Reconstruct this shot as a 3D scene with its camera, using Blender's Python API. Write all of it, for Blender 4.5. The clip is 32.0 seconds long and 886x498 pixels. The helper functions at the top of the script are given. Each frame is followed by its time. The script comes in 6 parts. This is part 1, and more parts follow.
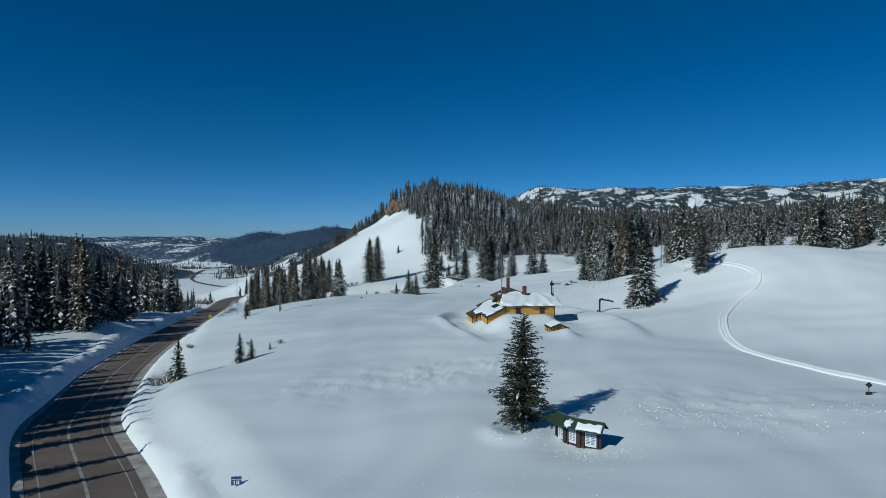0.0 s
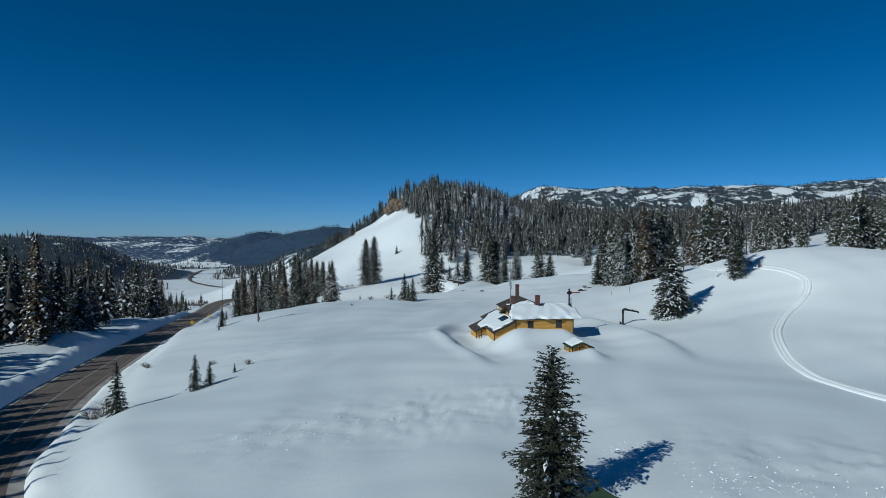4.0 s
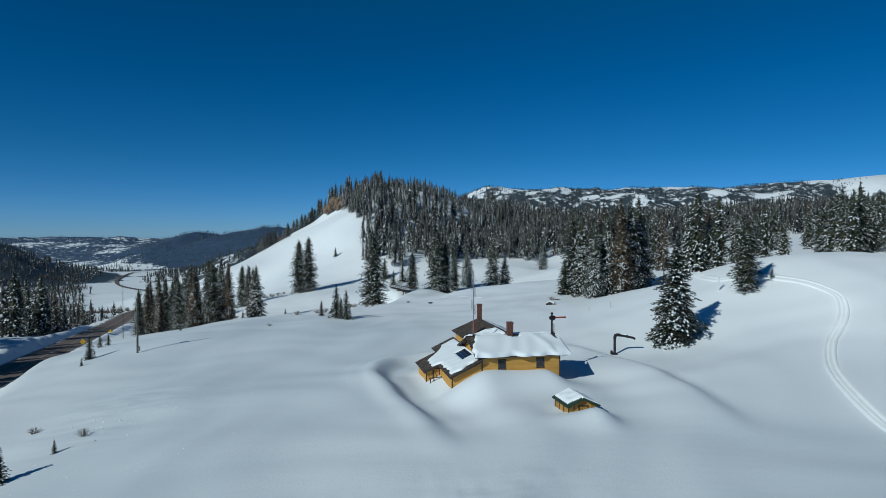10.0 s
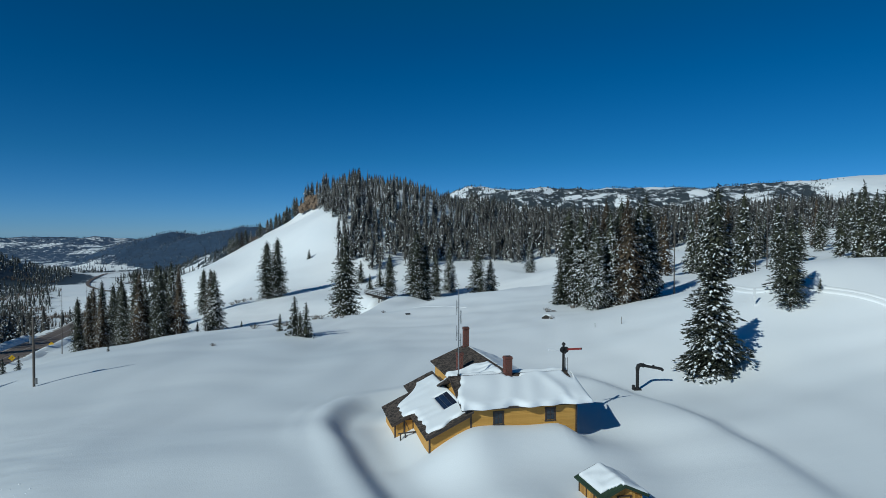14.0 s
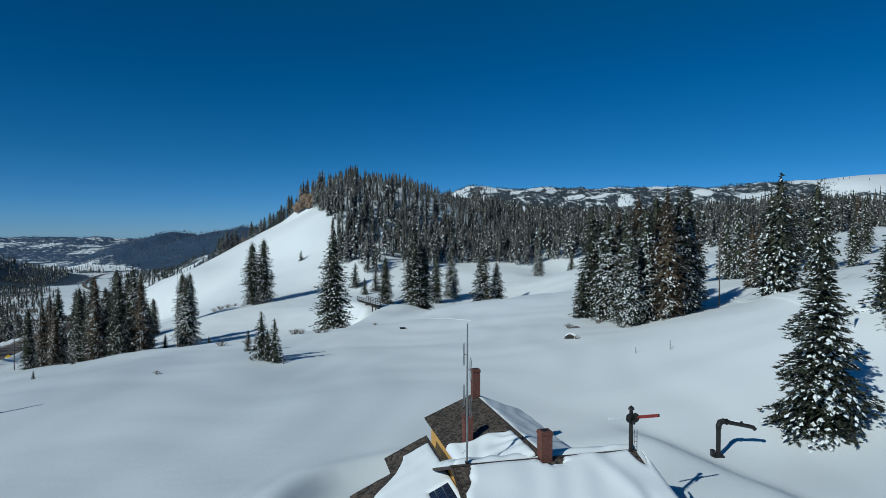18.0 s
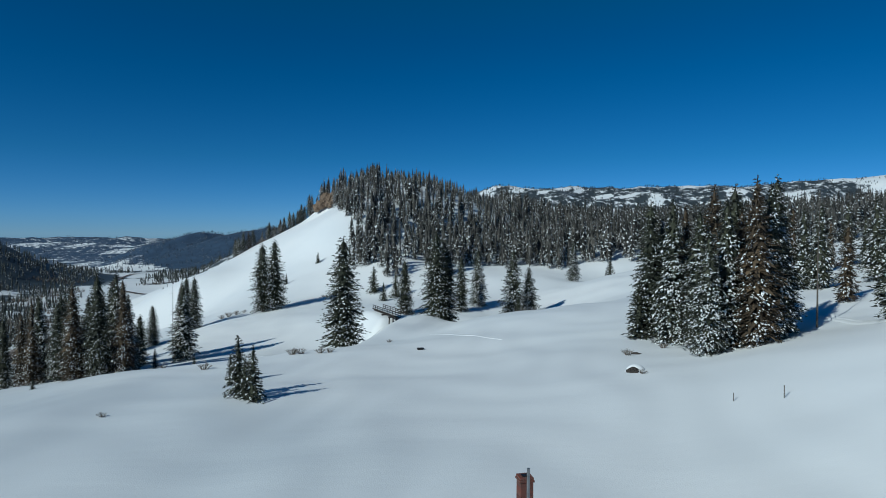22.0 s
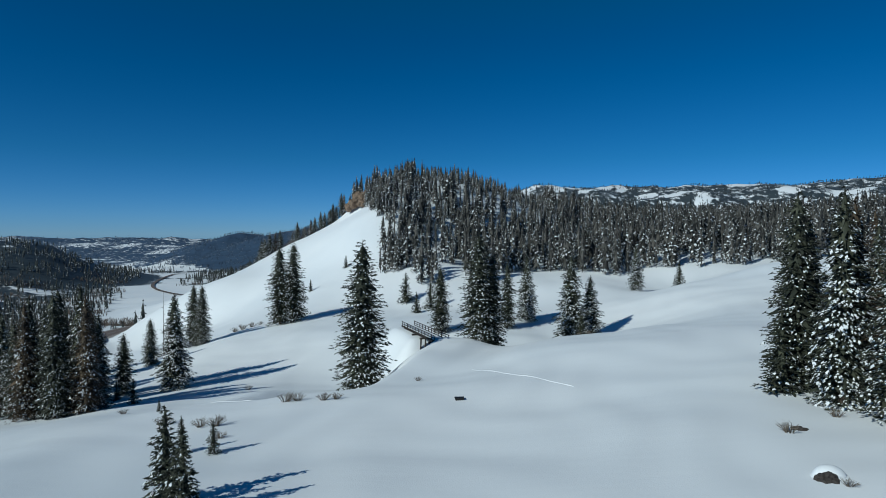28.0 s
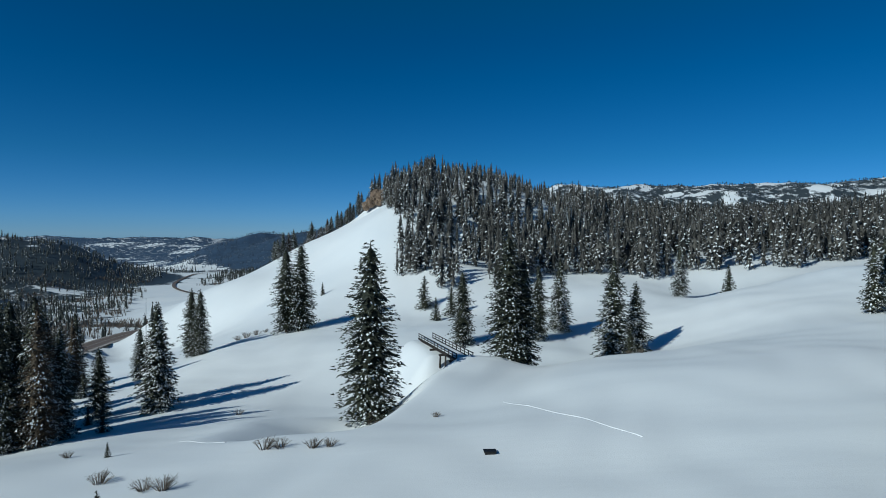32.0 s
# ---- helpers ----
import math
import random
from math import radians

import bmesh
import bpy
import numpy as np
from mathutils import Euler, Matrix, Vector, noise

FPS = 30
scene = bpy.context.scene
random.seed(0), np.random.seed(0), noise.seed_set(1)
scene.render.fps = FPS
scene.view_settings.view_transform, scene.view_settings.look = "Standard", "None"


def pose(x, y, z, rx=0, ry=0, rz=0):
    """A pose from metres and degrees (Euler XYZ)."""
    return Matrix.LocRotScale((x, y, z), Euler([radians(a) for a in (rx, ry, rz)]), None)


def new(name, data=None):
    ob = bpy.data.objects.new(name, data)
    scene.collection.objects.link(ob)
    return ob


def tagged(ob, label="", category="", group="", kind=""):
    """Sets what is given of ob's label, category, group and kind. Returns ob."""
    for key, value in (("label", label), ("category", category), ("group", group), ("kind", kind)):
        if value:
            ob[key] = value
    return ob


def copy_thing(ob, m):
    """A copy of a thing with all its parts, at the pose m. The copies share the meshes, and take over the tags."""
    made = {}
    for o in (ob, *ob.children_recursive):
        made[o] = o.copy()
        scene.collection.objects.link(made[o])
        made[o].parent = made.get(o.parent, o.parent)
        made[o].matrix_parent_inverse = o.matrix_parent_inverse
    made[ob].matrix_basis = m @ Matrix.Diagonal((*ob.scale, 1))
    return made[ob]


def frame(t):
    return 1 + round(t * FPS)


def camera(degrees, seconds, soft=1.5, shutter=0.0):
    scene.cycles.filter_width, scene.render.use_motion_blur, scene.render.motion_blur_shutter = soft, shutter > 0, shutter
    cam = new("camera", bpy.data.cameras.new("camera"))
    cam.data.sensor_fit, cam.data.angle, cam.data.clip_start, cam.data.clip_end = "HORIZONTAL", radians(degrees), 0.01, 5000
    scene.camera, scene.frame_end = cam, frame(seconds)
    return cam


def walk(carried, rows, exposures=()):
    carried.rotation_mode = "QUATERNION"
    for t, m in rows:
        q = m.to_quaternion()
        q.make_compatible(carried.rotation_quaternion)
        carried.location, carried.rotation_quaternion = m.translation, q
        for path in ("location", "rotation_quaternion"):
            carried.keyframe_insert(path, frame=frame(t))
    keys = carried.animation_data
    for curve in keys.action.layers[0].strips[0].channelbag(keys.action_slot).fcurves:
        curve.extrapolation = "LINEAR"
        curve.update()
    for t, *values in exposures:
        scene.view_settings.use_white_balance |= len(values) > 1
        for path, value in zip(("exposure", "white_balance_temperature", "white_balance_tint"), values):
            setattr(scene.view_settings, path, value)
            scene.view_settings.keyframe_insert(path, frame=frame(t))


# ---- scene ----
cam = camera(71.7, 32.0, soft=0.5)
# seconds, x, y, z, tilt, roll, heading
PATH = [
    (0, 0.00, 0.00, 20.00, 88.65, -0.16, 3.43),
    (1, -0.27, 4.38, 20.00, 88.65, -0.15, 3.56),
    (2, -0.44, 8.89, 20.03, 88.67, -0.15, 3.59),
    (3, -0.51, 13.51, 20.02, 88.63, -0.15, 3.56),
    (6, -1.33, 28.50, 20.34, 88.65, -0.15, 3.41),
    (7, -1.52, 33.42, 20.42, 88.68, -0.15, 2.61),
    (8, -1.62, 38.31, 20.48, 88.66, -0.16, 1.40),
    (9, -1.64, 43.23, 20.54, 88.66, -0.17, -0.07),
    (10, -1.55, 48.25, 20.62, 88.66, -0.15, -1.58),
    (11, -1.33, 53.29, 20.71, 88.67, -0.14, -2.97),
    (12, -0.93, 58.32, 20.79, 88.65, -0.15, -3.27),
    (13, -0.57, 63.47, 20.89, 88.65, -0.15, -3.28),
    (14, -0.24, 68.84, 20.99, 88.66, -0.15, -3.24),
    (16.5, 0.55, 82.38, 21.05, 88.66, -0.16, -3.25),
    (18, 1.12, 90.39, 21.16, 88.65, -0.15, -3.10),
    (19, 1.50, 95.71, 21.26, 88.65, -0.16, -2.71),
    (20, 1.86, 100.98, 21.34, 88.65, -0.15, -2.18),
    (21, 2.07, 106.26, 21.43, 88.65, -0.17, -1.54),
    (22, 2.27, 111.41, 21.51, 88.66, -0.15, -0.68),
    (23, 2.34, 116.46, 21.57, 88.68, -0.17, 0.11),
    (25.5, 1.89, 128.88, 21.65, 88.66, -0.16, 1.66),
    (28, 1.37, 141.21, 22.09, 88.68, -0.12, 2.86),
    (30, 0.85, 150.73, 22.18, 88.68, -0.13, 3.83),
    (32, -0.00, 160.00, 21.99, 88.67, -0.15, 4.80),
]
walk(cam, [(t, pose(x, y, z, rx, ry, rz)) for t, x, y, z, rx, ry, rz in PATH], exposures=[(0.0, -0.6, 5950, -3.5), (32.0, -0.54, 5950, -3.5)])

# ---- world and sun ----
SUN_DIR = Vector((-0.74, -0.67, 0.66)).normalized()
world = bpy.data.worlds.new("sky")
scene.world = world
world.use_nodes = True
wn, wl = world.node_tree.nodes, world.node_tree.links
wn.clear()
sky = wn.new("ShaderNodeTexSky")
sky.sky_type = 'NISHITA'
sky.sun_disc = False
sky.sun_elevation = math.asin(SUN_DIR.z)
sky.sun_rotation = math.atan2(SUN_DIR.x, SUN_DIR.y)
sky.altitude = 3050
sky.air_density, sky.dust_density, sky.ozone_density = 1.0, 0.0, 2.0
deep = wn.new("ShaderNodeHueSaturation")
deep.inputs["Saturation"].default_value = 1.25
back = wn.new("ShaderNodeBackground")
back.inputs[1].default_value = 0.11
wout = wn.new("ShaderNodeOutputWorld")
clear = wn.new("ShaderNodeMix")
clear.data_type, clear.blend_type = 'RGBA', 'MULTIPLY'
clear.inputs["Factor"].default_value = 1.0
clear.inputs["B"].default_value = (0.09, 0.515, 0.70, 1)
aim, height, band = wn.new("ShaderNodeTexCoord"), wn.new("ShaderNodeSeparateXYZ"), wn.new("ShaderNodeValToRGB")
band.color_ramp.elements[0].position, band.color_ramp.elements[1].position = 0.0, 0.30
band.color_ramp.elements[0].color, band.color_ramp.elements[1].color = (3.6, 1.0, 1.4, 1), (1, 1, 1, 1)
for at, tint in ((0.12, (2.1, 1.0, 1.08, 1)), (0.35, (1.1, 1.08, 0.97, 1))):
    band.color_ramp.elements.new(at).color = tint
thin = wn.new("ShaderNodeMix")
thin.data_type, thin.blend_type = 'RGBA', 'MULTIPLY'
thin.inputs["Factor"].default_value = 1.0
wl.new(aim.outputs["Generated"], height.inputs[0])
wl.new(height.outputs["Z"], band.inputs[0])
wl.new(sky.outputs[0], deep.inputs["Color"])
wl.new(deep.outputs[0], clear.inputs["A"])
wl.new(clear.outputs["Result"], thin.inputs["A"])
wl.new(band.outputs[0], thin.inputs["B"])
wl.new(thin.outputs["Result"], back.inputs[0])
wl.new(back.outputs[0], wout.inputs[0])
sun_data = bpy.data.lights.new("sun", 'SUN')
sun_data.energy, sun_data.angle, sun_data.color = 4.7, radians(0.55), (0.98, 0.965, 0.925)
sun = new("sun", sun_data)
sun.matrix_world = SUN_DIR.to_track_quat('Z', 'Y').to_matrix().to_4x4()


# ---- materials ----
def node_material(name):
    m = bpy.data.materials.new(name)
    m.use_nodes = True
    n, l = m.node_tree.nodes, m.node_tree.links
    n.clear()
    out, bsdf = n.new("ShaderNodeOutputMaterial"), n.new("ShaderNodeBsdfPrincipled")
    l.new(bsdf.outputs[0], out.inputs[0])
    return m, n, l, bsdf


def mottled(name, dark, light, scale=4.0, fine=40.0, rough=0.8, metal=0.0, bump=0.3, size=0.02, stretch=(1, 1, 1), island=0.0, piece=0.0):
    """Two scales of noise between two colours, with a fine relief; island and piece vary the tone from clump to clump or piece to piece."""
    m, n, l, b = node_material(name)
    co, mp = n.new("ShaderNodeTexCoord"), n.new("ShaderNodeMapping")
    mp.inputs["Scale"].default_value = stretch
    l.new(co.outputs["Object"], mp.inputs[0])
    broad, grain = n.new("ShaderNodeTexNoise"), n.new("ShaderNodeTexNoise")
    for t, s in ((broad, scale), (grain, fine)):
        t.inputs["Scale"].default_value = s
        t.inputs["Detail"].default_value = 4
        l.new(mp.outputs[0], t.inputs["Vector"])
    mix = n.new("ShaderNodeMath")
    mix.operation = 'MULTIPLY_ADD'
    mix.inputs[1].default_value = 0.45
    half = n.new("ShaderNodeMath")
    half.operation = 'MULTIPLY'
    half.inputs[1].default_value = 0.55
    l.new(broad.outputs[0], half.inputs[0])
    l.new(grain.outputs[0], mix.inputs[0])
    l.new(half.outputs[0], mix.inputs[2])
    value = mix
    for amount, kind, slot in ((island, "ShaderNodeNewGeometry", "Random Per Island"), (piece, "ShaderNodeObjectInfo", "Random")):
        if amount:
            src, add = n.new(kind), n.new("ShaderNodeMath")
            add.operation = 'MULTIPLY_ADD'
            add.inputs[1].default_value = amount
            shift = n.new("ShaderNodeMath")
            shift.operation = 'SUBTRACT'
            shift.inputs[1].default_value = amount / 2
            l.new(value.outputs[0], shift.inputs[0])
            l.new(src.outputs[slot], add.inputs[0])
            l.new(shift.outputs[0], add.inputs[2])
            value = add
    ramp = n.new("ShaderNodeValToRGB")
    ramp.color_ramp.elements[0].position, ramp.color_ramp.elements[1].position = 0.28, 0.72
    ramp.color_ramp.elements[0].color, ramp.color_ramp.elements[1].color = (*dark, 1), (*light, 1)
    l.new(value.outputs[0], ramp.inputs[0])
    l.new(ramp.outputs[0], b.inputs["Base Color"])
    b.inputs["Roughness"].default_value, b.inputs["Metallic"].default_value = rough, metal
    if bump:
        bp = n.new("ShaderNodeBump")
        bp.inputs["Strength"].default_value, bp.inputs["Distance"].default_value = bump, size
        l.new(mix.outputs[0], bp.inputs["Height"])
        l.new(bp.outputs[0], b.inputs["Normal"])
    return m


def snow_material(name, relief=0.5, tone=0.85):
    m, n, l, b = node_material(name)
    co = n.new("ShaderNodeTexCoord")
    wide, drift, grain = (n.new("ShaderNodeTexNoise") for _ in range(3))
    mp = n.new("ShaderNodeMapping")
    mp.inputs["Scale"].default_value, mp.inputs["Rotation"].default_value = (0.35, 1.0, 1.0), (0, 0, radians(25))
    l.new(co.outputs["Object"], mp.inputs[0])
    for t, s, d, src in ((wide, 0.018, 4, co.outputs["Object"]), (drift, 0.55, 5, mp.outputs[0]), (grain, 9.0, 4, co.outputs["Object"])):
        t.inputs["Scale"].default_value, t.inputs["Detail"].default_value = s, d
        l.new(src, t.inputs["Vector"])
    ramp = n.new("ShaderNodeValToRGB")
    ramp.color_ramp.elements[0].position, ramp.color_ramp.elements[1].position = 0.3, 0.7
    ramp.color_ramp.elements[0].color = (tone * 0.88, tone * 0.905, tone * 0.93, 1)
    ramp.color_ramp.elements[1].color = (tone, tone, tone, 1)
    l.new(wide.outputs[0], ramp.inputs[0])
    l.new(ramp.outputs[0], b.inputs["Base Color"])
    b.inputs["Roughness"].default_value = 0.6
    one, two = n.new("ShaderNodeBump"), n.new("ShaderNodeBump")
    one.inputs["Strength"].default_value, one.inputs["Distance"].default_value = relief * 0.5, 0.25
    two.inputs["Strength"].default_value, two.inputs["Distance"].default_value = relief * 1.1, 0.04
    l.new(drift.outputs[0], one.inputs["Height"])
    l.new(grain.outputs[0], two.inputs["Height"])
    l.new(one.outputs[0], two.inputs["Normal"])
    l.new(two.outputs[0], b.inputs["Normal"])
    return m


def wooded_snow(name, dark, light):
    """Snow that gives way to dark woodland where the attribute "woods" says so, too far off to be built tree by tree."""
    m = snow_material(name, 0.26, 0.84)
    n, l = m.node_tree.nodes, m.node_tree.links
    b = next(x for x in n if x.type == 'BSDF_PRINCIPLED')
    plain = b.inputs["Base Color"].links[0].from_socket
    # this attribute darkens the snow colour, painting dimmer light onto the open meadow
    shade_mask, shaded = n.new("ShaderNodeAttribute"), n.new("ShaderNodeMix")
    shade_mask.attribute_name = "meadow_shade"
    shaded.data_type, shaded.blend_type = 'RGBA', 'MULTIPLY'
    shaded.inputs["B"].default_value = (0.79, 0.815, 0.835, 1)
    l.new(shade_mask.outputs["Fac"], shaded.inputs["Factor"])
    l.new(plain, shaded.inputs["A"])
    plain = shaded.outputs["Result"]
    at, co = n.new("ShaderNodeAttribute"), n.new("ShaderNodeTexCoord")
    at.attribute_name = "woods"
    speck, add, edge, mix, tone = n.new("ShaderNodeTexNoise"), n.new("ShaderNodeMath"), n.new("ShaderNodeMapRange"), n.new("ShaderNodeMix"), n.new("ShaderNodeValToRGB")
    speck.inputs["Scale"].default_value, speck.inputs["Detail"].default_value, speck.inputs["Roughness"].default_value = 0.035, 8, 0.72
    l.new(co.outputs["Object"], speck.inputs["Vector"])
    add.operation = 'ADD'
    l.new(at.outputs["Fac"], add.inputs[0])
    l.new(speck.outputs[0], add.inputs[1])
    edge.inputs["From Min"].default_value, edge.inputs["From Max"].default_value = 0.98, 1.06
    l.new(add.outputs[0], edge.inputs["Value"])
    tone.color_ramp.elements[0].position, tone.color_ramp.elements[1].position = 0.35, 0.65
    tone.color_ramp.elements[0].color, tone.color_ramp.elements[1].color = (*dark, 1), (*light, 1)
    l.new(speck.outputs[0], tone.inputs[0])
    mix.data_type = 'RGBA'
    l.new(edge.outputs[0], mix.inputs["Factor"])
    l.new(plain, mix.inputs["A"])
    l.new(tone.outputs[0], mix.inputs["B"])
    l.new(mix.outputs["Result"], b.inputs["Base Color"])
    return m


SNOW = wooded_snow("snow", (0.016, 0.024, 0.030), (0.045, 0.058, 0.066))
# the distant woodland's stronger blue is haze put into its colour
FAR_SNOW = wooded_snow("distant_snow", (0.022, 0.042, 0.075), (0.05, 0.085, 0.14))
SNOW_CAP = snow_material("snow_cap", 0.2, 0.86)
NEEDLES = mottled("needles", (0.012, 0.016, 0.010), (0.062, 0.066, 0.040), 1.2, 14, 0.75, bump=0.0, island=0.5)
WOOD_NEEDLES = mottled("wood_needles", (0.017, 0.017, 0.015), (0.095, 0.090, 0.080), 0.6, 6, 0.8, bump=0.0, island=0.6)
NEEDLES_RUST = mottled("needles_rust", (0.022, 0.016, 0.010), (0.115, 0.078, 0.044), 1.2, 14, 0.75, bump=0.0, island=0.5)
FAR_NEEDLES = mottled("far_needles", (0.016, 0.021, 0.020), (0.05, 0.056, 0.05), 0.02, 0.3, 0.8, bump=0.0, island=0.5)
# needles of the farthest woods, with the haze painted in as blue
HAZED_NEEDLES = mottled("hazed_needles", (0.018, 0.029, 0.045), (0.045, 0.065, 0.095), 0.01, 0.1, 0.85, bump=0.0, island=0.4)
BRANCH_SNOW = mottled("branch_snow", (0.66, 0.69, 0.72), (0.88, 0.88, 0.88), 1.5, 9, 0.6, bump=0.2)
BARK = mottled("bark", (0.035, 0.026, 0.02), (0.13, 0.10, 0.075), 3, 30, 0.9, bump=0.6, stretch=(1, 1, 0.25))
DEAD_WOOD = mottled("dead_wood", (0.045, 0.038, 0.034), (0.15, 0.13, 0.115), 2, 20, 0.9, bump=0.4)
TWIGS = mottled("twigs", (0.07, 0.055, 0.042), (0.22, 0.18, 0.14), 2, 20, 0.9, bump=0.0, island=0.5)
ROCK = mottled("rock", (0.07, 0.05, 0.036), (0.34, 0.24, 0.165), 0.25, 2.2, 0.9, bump=1.0, size=0.5)
ASPHALT = mottled("asphalt", (0.075, 0.055, 0.045), (0.18, 0.132, 0.108), 0.3, 25, 0.85, bump=0.4, size=0.01)
GRIT = mottled("grit", (0.13, 0.10, 0.085), (0.5, 0.46, 0.43), 0.6, 9, 0.9, bump=0.6, size=0.05)
LINE_WHITE = mottled("line_white", (0.12, 0.10, 0.09), (0.45, 0.42, 0.40), 0.5, 8, 0.7, bump=0.0)
YELLOW = mottled("ochre_paint", (0.46, 0.235, 0.042), (0.60, 0.33, 0.075), 1.2, 25, 0.65, bump=0.25, size=0.008, piece=0.25)
TRIM = mottled("dark_trim", (0.028, 0.020, 0.017), (0.075, 0.052, 0.042), 2, 30, 0.6, bump=0.3)
SHINGLE = mottled("shingle", (0.022, 0.017, 0.014), (0.125, 0.095, 0.076), 1.5, 16, 0.9, bump=0.8, size=0.03, island=0.6)
IRON = mottled("black_iron", (0.008, 0.008, 0.009), (0.035, 0.032, 0.03), 3, 20, 0.5, metal=0.3, bump=0.3)
STEEL = mottled("galvanised_steel", (0.16, 0.165, 0.17), (0.34, 0.345, 0.35), 4, 20, 0.45, metal=0.8, bump=0.1)
RED = mottled("red_paint", (0.22, 0.025, 0.02), (0.38, 0.05, 0.035), 3, 15, 0.55)
WHITE = mottled("white_paint", (0.62, 0.62, 0.62), (0.82, 0.82, 0.81), 3, 15, 0.5)
GREEN = mottled("green_roofing", (0.010, 0.024, 0.012), (0.026, 0.052, 0.024), 2, 18, 0.7, bump=0.4)
BROWN = mottled("brown_wood", (0.022, 0.013, 0.010), (0.065, 0.036, 0.026), 2, 18, 0.75, bump=0.4, stretch=(1, 1, 0.2))
PLANK = mottled("weathered_plank", (0.30, 0.15, 0.03), (0.52, 0.29, 0.07), 2, 20, 0.75, bump=0.4, stretch=(1, 1, 0.2), piece=0.5)
POLE_WOOD = mottled("pole_wood", (0.06, 0.05, 0.042), (0.16, 0.135, 0.115), 2, 20, 0.9, bump=0.4, stretch=(1, 1, 0.15))
TIMBER = mottled("creosoted_timber", (0.018, 0.015, 0.013), (0.065, 0.052, 0.045), 2, 20, 0.85, bump=0.4, piece=0.4)
SIGN_YELLOW = mottled("sign_yellow", (0.72, 0.42, 0.01), (0.82, 0.50, 0.02), 3, 15, 0.4, bump=0.0)
SIGN_BLUE = mottled("sign_blue", (0.03, 0.05, 0.13), (0.05, 0.08, 0.2), 3, 15, 0.4, bump=0.0)
PAPER = mottled("printed_paper", (0.5, 0.52, 0.55), (0.8, 0.8, 0.8), 6, 30, 0.5, bump=0.0)
INK = mottled("ink", (0.03, 0.03, 0.04), (0.1, 0.1, 0.12), 6, 30, 0.5, bump=0.0)
INK_BLUE = mottled("ink_blue", (0.03, 0.08, 0.3), (0.08, 0.16, 0.45), 6, 30, 0.5, bump=0.0)
PANEL = mottled("solar_cell", (0.010, 0.014, 0.03), (0.022, 0.032, 0.06), 3, 15, 0.15, bump=0.0, piece=0.4)
BRUSH = mottled("brown_brush", (0.06, 0.045, 0.036), (0.20, 0.155, 0.125), 0.05, 0.9, 0.9, bump=0.0, island=0.5)
GLASS, _n, _l, _b = node_material("window_glass")
_b.inputs["Base Color"].default_value = (0.03, 0.04, 0.05, 1)
_b.inputs["Roughness"].default_value = 0.06
_b.inputs["IOR"].default_value = 1.5


# ---- building blocks ----
def mesh_of(name, verts, faces, mats, idx=None, smooth=False):
    me = bpy.data.meshes.new(name)
    if isinstance(faces, np.ndarray):
        k = faces.shape[1]
        me.vertices.add(len(verts))
        me.vertices.foreach_set("co", np.asarray(verts, np.float32).ravel())
        me.loops.add(faces.size)
        me.loops.foreach_set("vertex_index", faces.astype(np.int32).ravel())
        me.polygons.add(len(faces))
        me.polygons.foreach_set("loop_start", np.arange(0, faces.size, k, dtype=np.int32))
        me.update(calc_edges=True)
    else:
        me.from_pydata([tuple(v) for v in verts], [], faces)
    for m in mats if isinstance(mats, (list, tuple)) else [mats]:
        me.materials.append(m)
    if idx is not None:
        me.polygons.foreach_set("material_index", np.asarray(idx, np.int32))
    if smooth:
        me.polygons.foreach_set("use_smooth", np.ones(len(me.polygons), bool))
    me.validate()
    return me


def empty(name, m, label="", category="", group=""):
    ob = new(name)
    ob.empty_display_size = 0.2
    ob.matrix_basis = m
    return tagged(ob, label, category, group)


def child(name, me, parent, label="", m=None):
    ob = new(name, me)
    ob.parent = parent
    if m is not None:
        ob.matrix_basis = m
    return tagged(ob, label)


def part(name, bm, material, parent, label="", m=None, smooth=False):
    me = bpy.data.meshes.new(name)
    bm.normal_update()
    bm.to_mesh(me)
    bm.free()
    for mt in material if isinstance(material, (list, tuple)) else [material]:
        me.materials.append(mt)
    if smooth:
        me.polygons.foreach_set("use_smooth", np.ones(len(me.polygons), bool))
    return child(name, me, parent, label, m)


def box(x0, x1, y0, y1, z0, z1, bevel=0.0, bm=None):
    """A block with eased edges."""
    own = bmesh.new() if bm is None or bevel else bm
    made = bmesh.ops.create_cube(own, size=1.0, matrix=Matrix.LocRotScale(((x0 + x1) / 2, (y0 + y1) / 2, (z0 + z1) / 2), None, (abs(x1 - x0), abs(y1 - y0), abs(z1 - z0))))
    if bevel:
        bmesh.ops.bevel(own, geom=list(own.edges), offset=bevel, segments=1, affect='EDGES', profile=0.5)
        if bm is not None:
            me = bpy.data.meshes.new("scrap")
            own.to_mesh(me)
            own.free()
            bm.from_mesh(me)
            bpy.data.meshes.remove(me)
            return bm
    return own


def beam(a, b, w, h, bm=None, bevel=0.0):
    """A squared timber from a to b."""
    a, b = Vector(a), Vector(b)
    d = b - a
    own = bmesh.new()
    box(-w / 2, w / 2, -h / 2, h / 2, 0, d.length, bevel, own)
    own.transform(Matrix.Translation(a) @ d.to_track_quat('Z', 'Y').to_matrix().to_4x4())
    if bm is None:
        return own
    me = bpy.data.meshes.new("scrap")
    own.to_mesh(me)
    own.free()
    bm.from_mesh(me)
    bpy.data.meshes.remove(me)
    return bm


